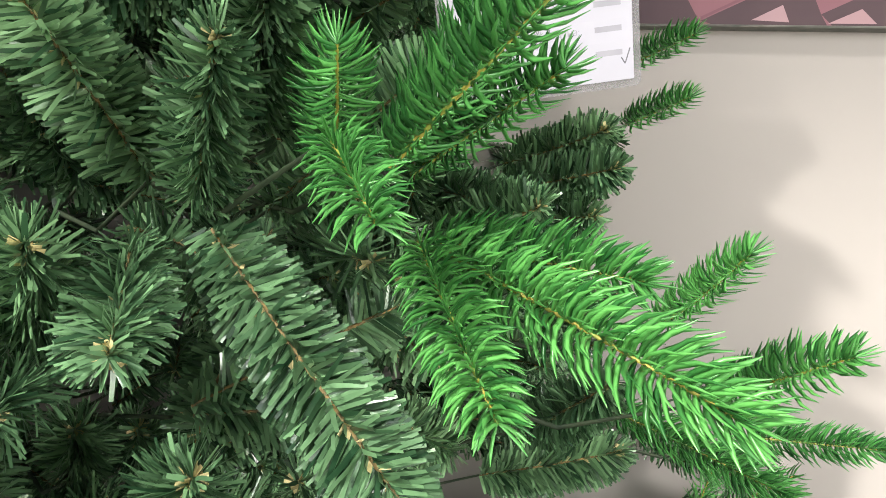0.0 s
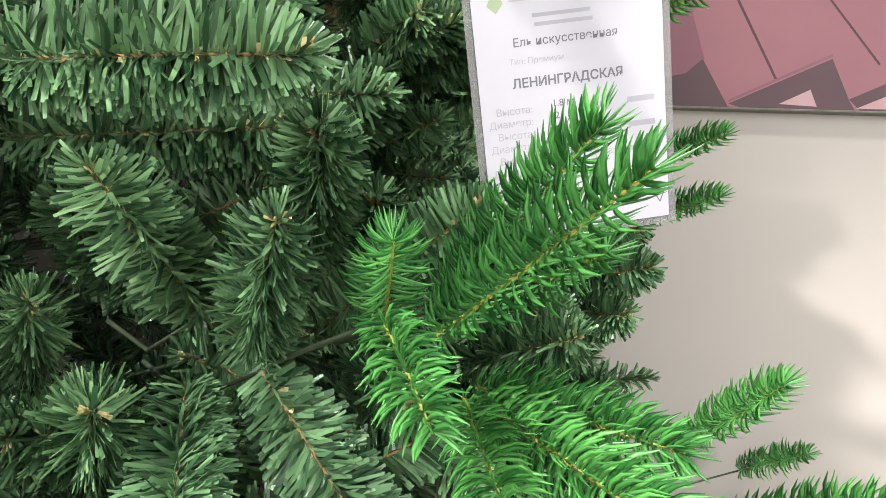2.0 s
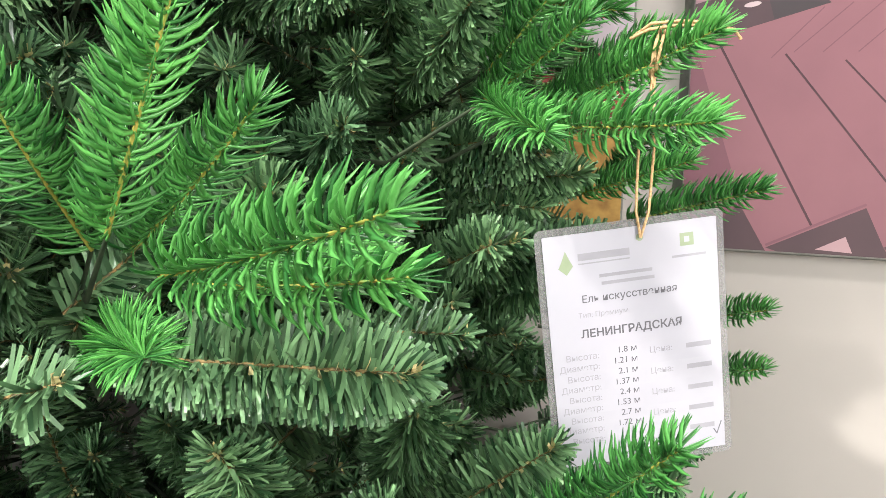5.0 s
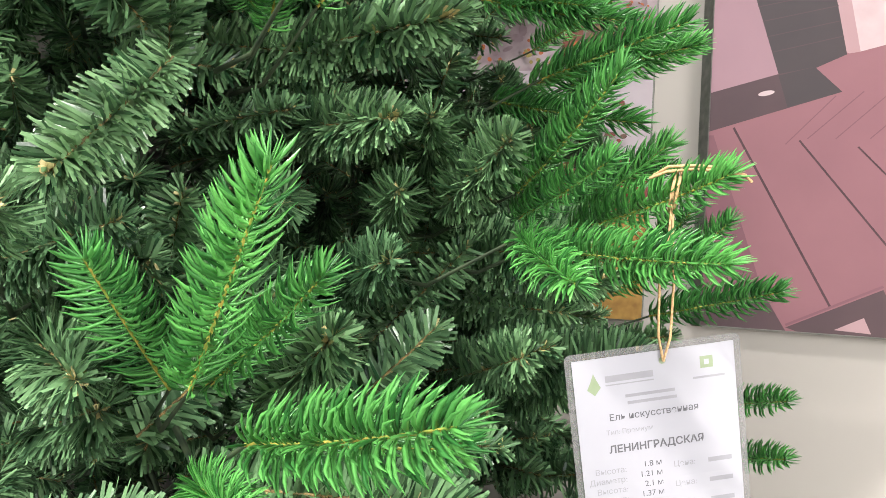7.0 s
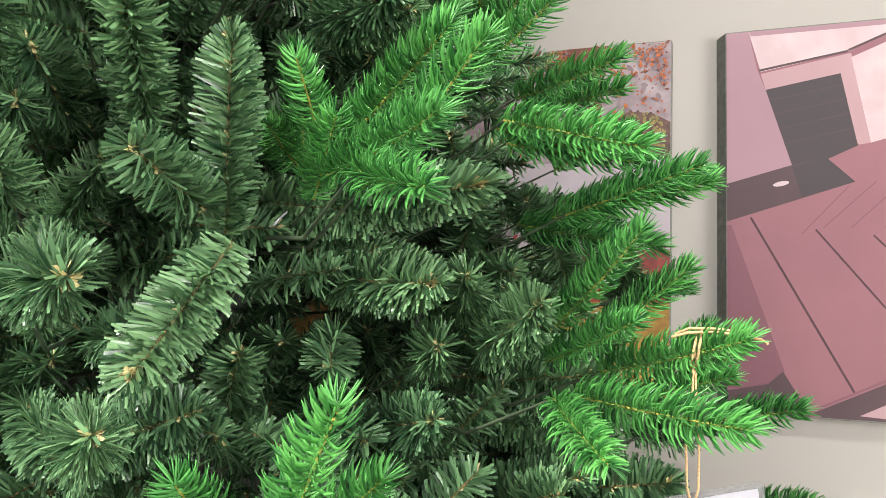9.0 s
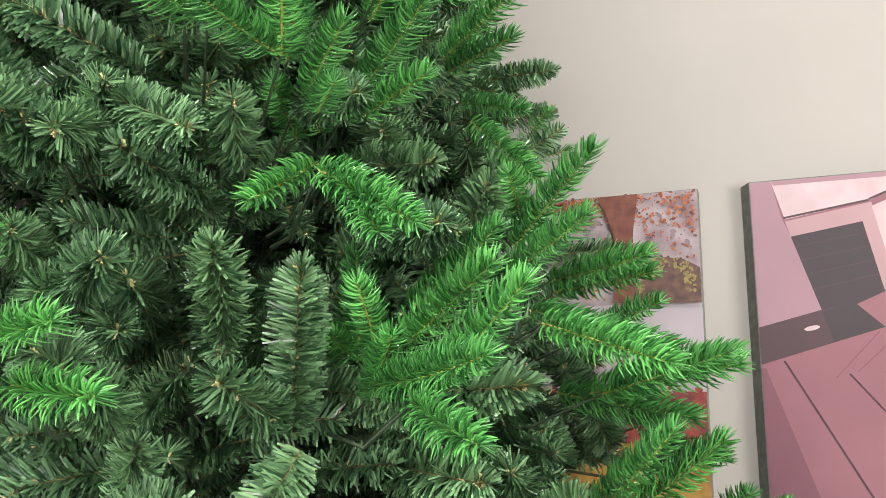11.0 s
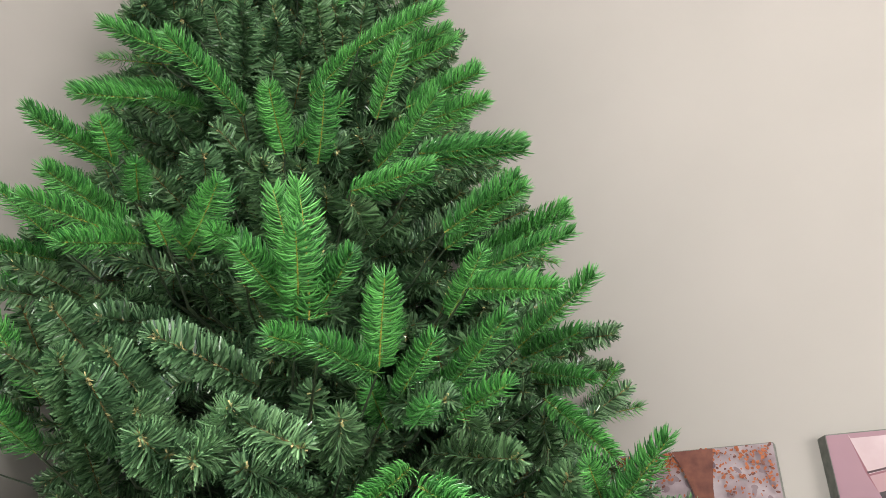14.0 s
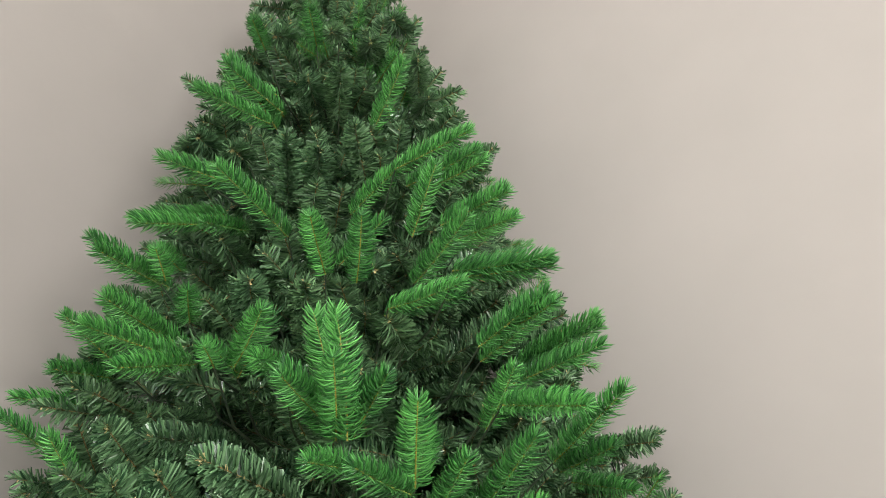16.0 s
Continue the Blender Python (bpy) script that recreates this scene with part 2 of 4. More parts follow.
# wall behind the camera, round a wide shop window
WIN = (-2.6, 1.4, 0.55, 4.50)
slab("wall_south_sill", -3.2, 3.2, -3.2, -3.0, 0.0, WIN[2], WALL, "cream painted wall under the shop window", "wall")
slab("wall_south_head", -3.2, 3.2, -3.2, -3.0, WIN[3], CEIL_Z, WALL, "cream painted wall over the shop window", "wall")
slab("wall_south_pier_west", -3.2, WIN[0], -3.2, -3.0, WIN[2], WIN[3], WALL, "cream painted wall beside the shop window", "wall")
slab("wall_south_pier_east", WIN[1], 3.2, -3.2, -3.0, WIN[2], WIN[3], WALL, "cream painted wall beside the shop window", "wall")


# ---- prints on canvas ----
def tint(name, a, b, scale=40, rough=0.55):
    ink = 0.84      # strength of the inks on the canvas
    return plain(name, tuple(ink * c for c in a), tuple(ink * c for c in b), scale, rough, 0.25)


WEAVE = dict(body=plain("grey_green_canvas_edge", (0.10, 0.105, 0.09), (0.16, 0.16, 0.14), 90, 0.8))


def canvas(name, x0, x1, z0, z1, label, shear=0.0):
    """A stretched canvas on the wall; the picture is laid on its front."""
    ob = tagged(new(name), label, "canvas print", group="canvas prints on the wall")
    ob.location = (0.5 * (x0 + x1), WALL_Y, z0)
    bm = box_bm(x0, x1, 1.008, WALL_Y, z0, z1, 0.0012)
    for v in bm.verts:
        if v.co.x < x0 + 0.01 and v.co.y < 1.02:
            v.co.x += shear
    body = part("stretcher_body", bm, WEAVE["body"], ob)
    body.matrix_parent_inverse = Matrix.Translation(-ob.location)
    return ob


def picture(parent, shapes):
    """The printed picture: flat shapes (material, outline in x and z), each a hair above the one before."""
    verts, faces, mats, idx = [], [], [], []
    for k, (mat, outline) in enumerate(shapes):
        o = len(verts)
        verts += [(x, 1.0078 - 0.000004 * k, z) for x, z in outline]
        faces.append(tuple(range(o + len(outline) - 1, o - 1, -1)))
        if mat not in mats:
            mats.append(mat)
        idx.append(mats.index(mat))
    ob = part("print", mesh_of("print", verts, faces, mats, idx, False), None, parent)
    ob.matrix_parent_inverse = Matrix.Translation(-parent.location)
    return ob


def rect(x0, x1, z0, z1):
    return [(x0, z0), (x1, z0), (x1, z1), (x0, z1)]


def stroke(a, b, w):
    a, b = Vector(a), Vector(b)
    n = (b - a).orthogonal().normalized() * w / 2
    return [tuple(a + n), tuple(a - n), tuple(b - n), tuple(b + n)]


def oval(cx, cz, rx, rz, n=20, tilt=0.0, start=0.0, end=2 * math.pi):
    pts = []
    for i in range(n):
        a = start + (end - start) * i / (n - 1 if end - start < 6.2 else n)
        x, z = rx * math.cos(a), rz * math.sin(a)
        pts.append((cx + x * math.cos(tilt) - z * math.sin(tilt), cz + x * math.sin(tilt) + z * math.cos(tilt)))
    return pts


ROSE = tint("print_rose_deck", (0.185, 0.074, 0.090), (0.218, 0.090, 0.106), 7)
ROSE_DEEP = tint("print_deep_rose", (0.136, 0.049, 0.066), (0.163, 0.060, 0.079), 9)
ROSE_PALE = tint("print_pale_rose", (0.256, 0.147, 0.174), (0.283, 0.163, 0.190), 9)
ROSE_LIGHT = tint("print_light_rose", (0.315, 0.185, 0.196), (0.348, 0.218, 0.229), 9)
ROSE_WHITE = tint("print_whitish_rose", (0.408, 0.299, 0.306), (0.476, 0.374, 0.381), 30)
MAROON = tint("print_maroon_shade", (0.046, 0.022, 0.027), (0.062, 0.030, 0.035), 12)
MAROON_DARK = tint("print_dark_maroon", (0.027, 0.019, 0.022), (0.038, 0.025, 0.027), 12)
LINE = tint("print_plank_line", (0.034, 0.008, 0.014), (0.061, 0.020, 0.027), 50)

rose = canvas("canvas_print", 0.086, 0.70, 1.184, 1.706, "large unframed canvas print of a rose-coloured plank deck and doorway", 0.011)
picture(rose, [
    (ROSE, rect(0.0985, 0.698, 1.186, 1.704)),
    (ROSE_DEEP, [(0.0985, 1.433), (0.104, 1.433), (0.167, 1.241), (0.150, 1.220), (0.0985, 1.215)]),
    (ROSE_PALE, [(0.0985, 1.704), (0.0985, 1.490), (0.179, 1.513), (0.148, 1.619), (0.138, 1.647), (0.127, 1.704)]),
    (ROSE_WHITE, [(0.127, 1.704), (0.142, 1.645), (0.249, 1.664), (0.31, 1.692), (0.69, 1.70), (0.69, 1.704)]),
    (ROSE_PALE, [(0.127, 1.704), (0.130, 1.697), (0.30, 1.697), (0.45, 1.704)]),
    (ROSE_WHITE, oval(0.203, 1.675, 0.027, 0.018, 14, 0.05, 0, math.pi)),
    (MAROON, stroke((0.140, 1.647), (0.249, 1.665), 0.003)),
    (MAROON, stroke((0.249, 1.666), (0.330, 1.700), 0.003)),
    (ROSE_LIGHT, [(0.142, 1.642), (0.148, 1.619), (0.259, 1.537), (0.272, 1.539), (0.252, 1.662)]),
    (ROSE_WHITE, [(0.252, 1.656), (0.272, 1.539), (0.305, 1.548), (0.330, 1.690), (0.283, 1.669)]),
    (MAROON_DARK, [(0.148, 1.619), (0.179, 1.513), (0.221, 1.519), (0.257, 1.536), (0.239, 1.635)]),
    (MAROON, stroke((0.152, 1.604), (0.242, 1.619), 0.0012)),
    (MAROON, stroke((0.158, 1.584), (0.246, 1.600), 0.0012)),
    (MAROON, stroke((0.164, 1.563), (0.249, 1.580), 0.0012)),
    (MAROON, stroke((0.170, 1.542), (0.253, 1.560), 0.0012)),
    (MAROON, [(0.0985, 1.490), (0.0985, 1.438), (0.253, 1.488), (0.221, 1.521), (0.179, 1.513)]),
    (MAROON_DARK, [(0.179, 1.511), (0.191, 1.469), (0.253, 1.488), (0.221, 1.521)]),
    (ROSE_WHITE, oval(0.1655, 1.488, 0.010, 0.0032, 14, 0.2)),
    (LINE, stroke((0.128, 1.443), (0.246, 1.219), 0.0028)),
    (LINE, stroke((0.206, 1.426), (0.351, 1.237), 0.0024)),
    (LINE, stroke((0.272, 1.418), (0.450, 1.220), 0.0022)),
    (LINE, stroke((0.350, 1.420), (0.560, 1.230), 0.0022)),
    (ROSE_DEEP, stroke((0.190, 1.421), (0.246, 1.483), 0.0014)),
    (ROSE_DEEP, stroke((0.215, 1.428), (0.277, 1.488), 0.0014)),
    (ROSE_DEEP, stroke((0.247, 1.428), (0.310, 1.490), 0.0014)),
    (ROSE_DEEP, stroke((0.285, 1.428), (0.350, 1.492), 0.0014)),
    (MAROON, [(0.0985, 1.213), (0.0985, 1.186), (0.197, 1.186), (0.165, 1.241), (0.147, 1.224)]),
    (MAROON, [(0.197, 1.190), (0.210, 1.186), (0.330, 1.186), (0.323, 1.198), (0.303, 1.243)]),
    (MAROON, [(0.323, 1.198), (0.335, 1.186), (0.470, 1.186), (0.455, 1.200), (0.43, 1.252)]),
    (ROSE_LIGHT, [(0.251, 1.191), (0.291, 1.189), (0.283, 1.208)]),
    (ROSE_LIGHT, [(0.331, 1.188), (0.380, 1.188), (0.364, 1.204)]),
    (ROSE_DEEP, stroke((0.197, 1.193), (0.303, 1.247), 0.003)),
])

LAVENDER = tint("print_lavender_haze", (0.17, 0.115, 0.13), (0.36, 0.30, 0.31), 26)
RUST = tint("print_rust_leaves", (0.24, 0.050, 0.012), (0.44, 0.13, 0.035), 95)
TRUNK_RED = tint("print_red_brown_trunk", (0.088, 0.024, 0.014), (0.177, 0.058, 0.034), 60)
BUSH = tint("print_olive_bush", (0.136, 0.102, 0.034), (0.286, 0.231, 0.061), 85)
BUSH_DARK = tint("print_dark_bush", (0.048, 0.024, 0.020), (0.136, 0.068, 0.048), 80)
HAZE = tint("print_mauve_haze", (0.15, 0.10, 0.115), (0.24, 0.18, 0.19), 60)
SNOW = tint("print_pale_ground", (0.326, 0.279, 0.299), (0.381, 0.333, 0.354), 14)
GOLD = tint("print_golden_grass", (0.204, 0.102, 0.020), (0.374, 0.224, 0.054), 60)
WINE = tint("print_wine_red_leaves", (0.095, 0.020, 0.020), (0.286, 0.048, 0.034), 70)
autumn = canvas("canvas_print", -0.575, 0.026, 1.184, 1.703, "unframed canvas print of an autumn park with a red tree trunk")
shapes = [
    (LAVENDER, rect(-0.5735, 0.0245, 1.1855, 1.7015)),
    (SNOW, rect(-0.5735, 0.0245, 1.40, 1.528)),
    (WINE, rect(-0.5735, 0.0245, 1.32, 1.40)),
    (GOLD, rect(-0.5735, 0.0245, 1.1855, 1.325)),
]
prng = random.Random(5)
for i in range(90):      # hazy far trees
    x, z = prng.uniform(-0.55, 0.015), prng.uniform(1.55, 1.68)
    shapes.append((HAZE, oval(x, z, prng.uniform(0.004, 0.010), prng.uniform(0.003, 0.008), 9, prng.uniform(0, 3))))
for i in range(1500):     # hanging leaves, thickest at the top and on the outer side
    x = prng.uniform(-0.565, 0.0225)
    z = 1.7000 - abs(prng.gauss(0, 0.030)) * (1.5 if x > -0.06 else 0.75)
    r = prng.uniform(0.0008, 0.0034)
    shapes.append((RUST if i % 4 else TRUNK_RED, oval(x, z, r, r * prng.uniform(0.4, 0.9), 7, prng.uniform(0, 3))))
for x in (-0.0925, -0.40):
    shapes.append((TRUNK_RED, [(x - 0.033, 1.700), (x - 0.018, 1.668), (x - 0.007, 1.632), (x - 0.006, 1.584), (x - 0.010, 1.530), (x + 0.026, 1.530), (x + 0.020, 1.574), (x + 0.022, 1.640), (x + 0.030, 1.700)]))
shapes.append((BUSH_DARK, [(-0.075, 1.528), (0.0245, 1.528), (0.0245, 1.58), (0.0, 1.594), (-0.03, 1.598), (-0.066, 1.59)]))
for i in range(150):
    a = prng.uniform(0, math.pi)
    rr = prng.uniform(0.62, 1.0)
    x, z = -0.023 + 0.046 * rr * math.cos(a), 1.545 + 0.054 * rr * math.sin(a)
    r = prng.uniform(0.0012, 0.0035)
    shapes.append((BUSH if prng.random() < 0.75 else BUSH_DARK, oval(min(x, 0.016), z, r, r * 0.8, 7, prng.uniform(0, 3))))
for i in range(60):
    x, z = prng.uniform(-0.55, 0.015), 1.535 + abs(prng.gauss(0, 0.02))
    if x < -0.08:
        shapes.append((BUSH if prng.random() < 0.5 else RUST, oval(x, z, prng.uniform(0.002, 0.005), 0.003, 7, prng.uniform(0, 3))))
for i in range(60):
    x, z = prng.uniform(-0.55, 0.018), 1.402 + abs(prng.gauss(0, 0.03))
    shapes.append((WINE if prng.random() < 0.6 else BUSH_DARK, oval(x, z, prng.uniform(0.002, 0.006), prng.uniform(0.002, 0.009), 7, prng.uniform(0, 3))))
picture(autumn, [(m, o) for m, o in shapes])


# ---- the tree ----
tree = tagged(new("christmas_tree"), "tall artificial spruce with bright moulded tips and dark film needles", "christmas tree")


def axis(z):
    """The trunk's centre at height z; the tree leans a little into the corner."""
    return Vector((-0.664 - 0.071 * (z - 1.61), 0.723 - 0.086 * (z - 1.61), z))


TOP = 3.50
tree.location = axis(0.0)


def reach(z):
    return 0.326 * (TOP - z)


def stand(ob):
    """Keeps ob where it was modelled, as a part of the tree."""
    ob.parent = tree
    ob.matrix_parent_inverse = Matrix.Translation(-tree.location)
    return ob


stand(part("trunk", mesh_of("trunk", *tube([axis(z) for z in (0.02, 0.8, 1.6, 2.4, 3.1, 3.45)], [0.022, 0.021, 0.019, 0.015, 0.01, 0.004], 10), [BARK]), None))


def sprig(kit, name, base, tip, up=(0, 0, 1)):
    """One tip from base to tip, its combed side turned to up."""
    b, t = Vector(base), Vector(tip)
    d = t - b
    L = d.length
    pick = sorted(range(len(kit)), key=lambda i: abs(kit[i][0] - L) + 0.004 * ((i * 7 + int(1000 * abs(b.x + t.z))) % 5))[0]
    x = d.normalized()
    z = Vector(up) - x * x.dot(Vector(up))
    z = z.normalized() if z.length > 0.05 else x.orthogonal().normalized()
    y = z.cross(x)
    m = Matrix((x, y, z)).transposed().to_4x4()
    s = L / kit[pick][0]
    m = Matrix.Translation(b) @ m @ Matrix.Diagonal((s, 0.5 + 0.5 * s if s < 1 else 1, 0.5 + 0.5 * s if s < 1 else 1, 1))
    return kit[pick][1], m


TAKEN = []      # middles of the tips set by hand, kept clear of the grown ones


def put(kind, base, tip, up=None):
    if up is None:      # the combed sides of the soft tips face outwards, those of the moulded ones upwards
        up = (0, -0.5, 1) if kind == "m" else (0.15, -1, 0.35)
    kit, name = (MOULDED_KIT, "moulded_sprig") if kind == "m" else (FILM_KIT, "film_sprig")
    me, m = sprig(kit, name, base, tip, up)
    ob = stand(new(name, me))
    ob.matrix_basis = m
    TAKEN.append((Vector(base), Vector(tip)))
    return ob


# tips set one by one, bough by bough
put("m", (0.016, 0.450, 0.984), (0.091, 0.384, 1.066))
put("m", (0.025, 0.403, 0.976), (0.106, 0.341, 1.044))
put("m", (0.018, 0.461, 0.976), (0.092, 0.399, 1.016))
put("m", (-0.007, 0.424, 0.975), (0.018, 0.360, 1.016))
put("m", (0.010, 0.374, 0.984), (0.044, 0.332, 0.957))
put("m", (0.033, 0.427, 0.946), (0.081, 0.352, 0.891))
put("m", (0.039, 0.434, 0.943), (0.167, 0.373, 0.898))
put("m", (0.033, 0.455, 0.945), (0.129, 0.414, 0.936))
put("m", (0.152, 0.639, 0.889), (0.200, 0.561, 0.940))
put("m", (0.167, 0.563, 0.854), (0.232, 0.497, 0.902))
put("m", (0.258, 0.835, 0.765), (0.357, 0.797, 0.777))
put("m", (0.132, 0.770, 0.790), (0.271, 0.735, 0.751))
put("f", (-0.074, 0.438, 0.943), (0.044, 0.402, 0.830))
put("f", (-0.108, 0.425, 0.934), (-0.061, 0.349, 0.891))
put("f", (-0.117, 0.451, 0.966), (-0.111, 0.361, 1.032))
put("f", (-0.077, 0.430, 0.958), (-0.034, 0.362, 1.012))
put("f", (-0.075, 0.480, 1.001), (-0.027, 0.408, 1.062))
put("f", (0.001, 0.589, 0.934), (0.070, 0.520, 0.959))
put("f", (-0.079, 0.564, 0.975), (-0.031, 0.499, 1.037))
put("f", (-0.192, 0.462, 0.897), (-0.161, 0.377, 0.908))
put("f", (-0.154, 0.415, 0.888), (-0.103, 0.362, 0.940))
put("f", (-0.174, 0.467, 0.887), (-0.145, 0.386, 0.916))
put("f", (-0.174, 0.440, 0.866), (-0.124, 0.366, 0.859))
put("f", (-0.218, 0.526, 0.765), (-0.172, 0.477, 0.826))
put("f", (-0.196, 0.568, 0.753), (-0.164, 0.508, 0.815))
put("f", (-0.089, 0.437, 0.790), (-0.050, 0.382, 0.847))
put("f", (-0.111, 0.659, 0.930), (-0.049, 0.592, 0.913))
put("f", (-0.080, 0.689, 0.865), (-0.027, 0.613, 0.848))
put("f", (0.061, 0.693, 0.788), (0.123, 0.626, 0.839))
put("f", (-0.033, 0.703, 0.976), (0.059, 0.639, 0.955))
put("f", (0.011, 0.810, 1.004), (0.111, 0.758, 1.027))
put("f", (0.016, 0.787, 0.979), (0.118, 0.737, 0.996))
put("f", (0.023, 0.720, 0.735), (0.138, 0.727, 0.764))
put("f", (0.007, 0.674, 0.768), (-0.018, 0.592, 0.807))
put("f", (-0.183, 0.682, 0.738), (-0.186, 0.605, 0.806))
put("f", (-0.230, 0.539, 0.961), (-0.208, 0.452, 1.022))
put("m", (0.116, 0.838, 1.103), (0.173, 0.771, 1.119))
put("m", (0.120, 0.841, 1.048), (0.173, 0.770, 1.066))
put("m", (0.241, 0.997, 0.770), (0.292, 0.919, 0.817))
put("m", (-0.085, 0.264, 1.121), (0.013, 0.232, 1.137))
put("f", (-0.075, 0.473, 1.010), (-0.027, 0.410, 1.063))
put("f", (-0.135, 0.679, 1.150), (-0.035, 0.624, 1.166))
put("f", (-0.130, 0.701, 1.121), (-0.028, 0.648, 1.129))
put("f", (-0.134, 0.627, 1.236), (-0.001, 0.652, 1.252))
put("f", (-0.140, 0.650, 1.204), (-0.020, 0.668, 1.229))
put("f", (-0.093, 0.757, 1.013), (-0.040, 0.688, 1.063))
put("f", (-0.354, 0.539, 0.937), (-0.292, 0.493, 0.986))
put("m", (-0.140, 0.301, 1.133), (-0.080, 0.254, 1.229))
put("m", (-0.179, 0.337, 1.127), (-0.163, 0.250, 1.188))
put("m", (-0.164, 0.345, 1.128), (-0.074, 0.312, 1.185))
put("f", (-0.253, 0.621, 1.238), (-0.201, 0.549, 1.269))
put("f", (-0.346, 0.606, 1.282), (-0.287, 0.539, 1.302))
put("m", (-0.047, 0.540, 1.270), (0.037, 0.489, 1.339))
put("m", (-0.045, 0.595, 1.375), (0.069, 0.577, 1.410))
put("m", (-0.034, 0.679, 1.397), (0.077, 0.669, 1.414))
put("m", (-0.045, 0.528, 1.248), (0.032, 0.469, 1.272))
put("m", (-0.005, 0.536, 1.242), (0.103, 0.466, 1.263))
put("m", (-0.019, 0.503, 1.225), (0.100, 0.452, 1.209))
put("m", (-0.022, 0.444, 1.226), (0.019, 0.385, 1.190))
put("m", (0.045, 0.726, 1.188), (0.152, 0.678, 1.214))
put("m", (0.005, 0.759, 1.323), (0.056, 0.678, 1.318))
put("f", (-0.112, 0.682, 1.102), (-0.015, 0.623, 1.122))
put("f", (-0.276, 0.340, 1.145), (-0.195, 0.299, 1.131))
put("f", (-0.374, 0.402, 1.152), (-0.286, 0.373, 1.158))
put("f", (-0.290, 0.360, 1.090), (-0.206, 0.329, 1.116))
put("m", (-0.071, 0.475, 1.426), (0.035, 0.433, 1.388))
put("m", (-0.097, 0.605, 1.488), (0.009, 0.548, 1.488))
put("m", (-0.111, 0.584, 1.455), (-0.008, 0.572, 1.416))
put("f", (-0.278, 0.254, 1.276), (-0.199, 0.214, 1.287))
put("f", (-0.240, 0.273, 1.190), (-0.199, 0.236, 1.214))
put("f", (-0.368, 0.351, 1.194), (-0.289, 0.312, 1.186))
put("f", (-0.332, 0.422, 1.108), (-0.282, 0.361, 1.150))
put("f", (-0.327, 0.359, 1.107), (-0.274, 0.301, 1.144))
put("f", (-0.284, 0.474, 1.370), (-0.170, 0.471, 1.353))
put("m", (-0.239, 0.376, 1.549), (-0.255, 0.318, 1.495))
put("m", (-0.194, 0.316, 1.518), (-0.109, 0.301, 1.467))
put("m", (-0.187, 0.335, 1.527), (-0.132, 0.293, 1.460))
put("m", (-0.259, 0.504, 1.397), (-0.226, 0.448, 1.486))
put("m", (-0.195, 0.484, 1.444), (-0.094, 0.444, 1.495))
put("m", (-0.118, 0.331, 1.355), (-0.054, 0.276, 1.325))
put("f", (-0.399, 0.378, 1.251), (-0.340, 0.327, 1.316))
put("f", (-0.378, 0.270, 1.430), (-0.293, 0.235, 1.440))
put("m", (-0.102, 0.643, 1.483), (0.002, 0.609, 1.492))
put("m", (-0.081, 0.717, 1.446), (0.002, 0.669, 1.473))
put("m", (-0.060, 0.612, 1.376), (0.077, 0.617, 1.406))
put("m", (-0.095, 0.571, 1.436), (0.020, 0.593, 1.411))
put("m", (-0.106, 0.663, 1.379), (0.031, 0.678, 1.351))
put("m", (-0.057, 0.657, 1.241), (0.061, 0.668, 1.333))
put("m", (0.025, 0.779, 1.229), (0.077, 0.706, 1.284))
put("m", (0.049, 0.764, 1.222), (0.118, 0.703, 1.271))
put("m", (-0.000, 0.729, 1.210), (0.097, 0.701, 1.239))
put("f", (-0.218, 0.445, 1.507), (-0.129, 0.400, 1.487))
put("f", (-0.375, 0.281, 1.589), (-0.289, 0.271, 1.545))
put("f", (-0.316, 0.381, 1.564), (-0.273, 0.293, 1.575))
put("f", (-0.237, 0.502, 1.346), (-0.109, 0.522, 1.293))
put("f", (-0.136, 0.594, 1.236), (-0.100, 0.524, 1.302))
put("f", (-0.290, 0.416, 1.629), (-0.201, 0.382, 1.599))
put("f", (-0.359, 0.391, 1.249), (-0.271, 0.356, 1.259))
put("m", (-0.321, 0.200, 1.356), (-0.231, 0.180, 1.343))
put("m", (-0.263, 0.350, 1.639), (-0.210, 0.266, 1.686))
put("m", (-0.269, 0.398, 1.626), (-0.201, 0.349, 1.660))
put("m", (-0.232, 0.429, 1.639), (-0.133, 0.369, 1.668))
put("m", (-0.222, 0.415, 1.604), (-0.140, 0.380, 1.616))
put("m", (-0.284, 0.283, 1.638), (-0.273, 0.206, 1.619))
put("m", (-0.241, 0.313, 1.619), (-0.241, 0.224, 1.608))
put("m", (-0.217, 0.342, 1.577), (-0.181, 0.307, 1.583))
put("m", (-0.327, 0.298, 1.681), (-0.259, 0.210, 1.709))
put("m", (-0.338, 0.314, 1.703), (-0.258, 0.283, 1.729))
put("m", (-0.343, 0.305, 1.700), (-0.319, 0.198, 1.705))
put("f", (-0.380, 0.284, 1.561), (-0.344, 0.204, 1.530))
put("f", (-0.397, 0.265, 1.532), (-0.358, 0.174, 1.530))
put("m", (-0.255, 0.572, 1.875), (-0.135, 0.581, 1.907))
put("m", (-0.196, 0.408, 1.737), (-0.094, 0.386, 1.705))
put("m", (-0.196, 0.534, 1.716), (-0.083, 0.495, 1.768))
put("m", (-0.196, 0.551, 1.710), (-0.108, 0.504, 1.710))
put("m", (-0.258, 0.737, 1.766), (-0.163, 0.727, 1.736))
put("m", (-0.193, 0.614, 1.679), (-0.115, 0.611, 1.601))
put("m", (-0.120, 0.575, 1.543), (-0.105, 0.490, 1.565))
put("f", (-0.212, 0.464, 1.507), (-0.133, 0.410, 1.492))
put("f", (-0.293, 0.353, 1.401), (-0.247, 0.278, 1.454))
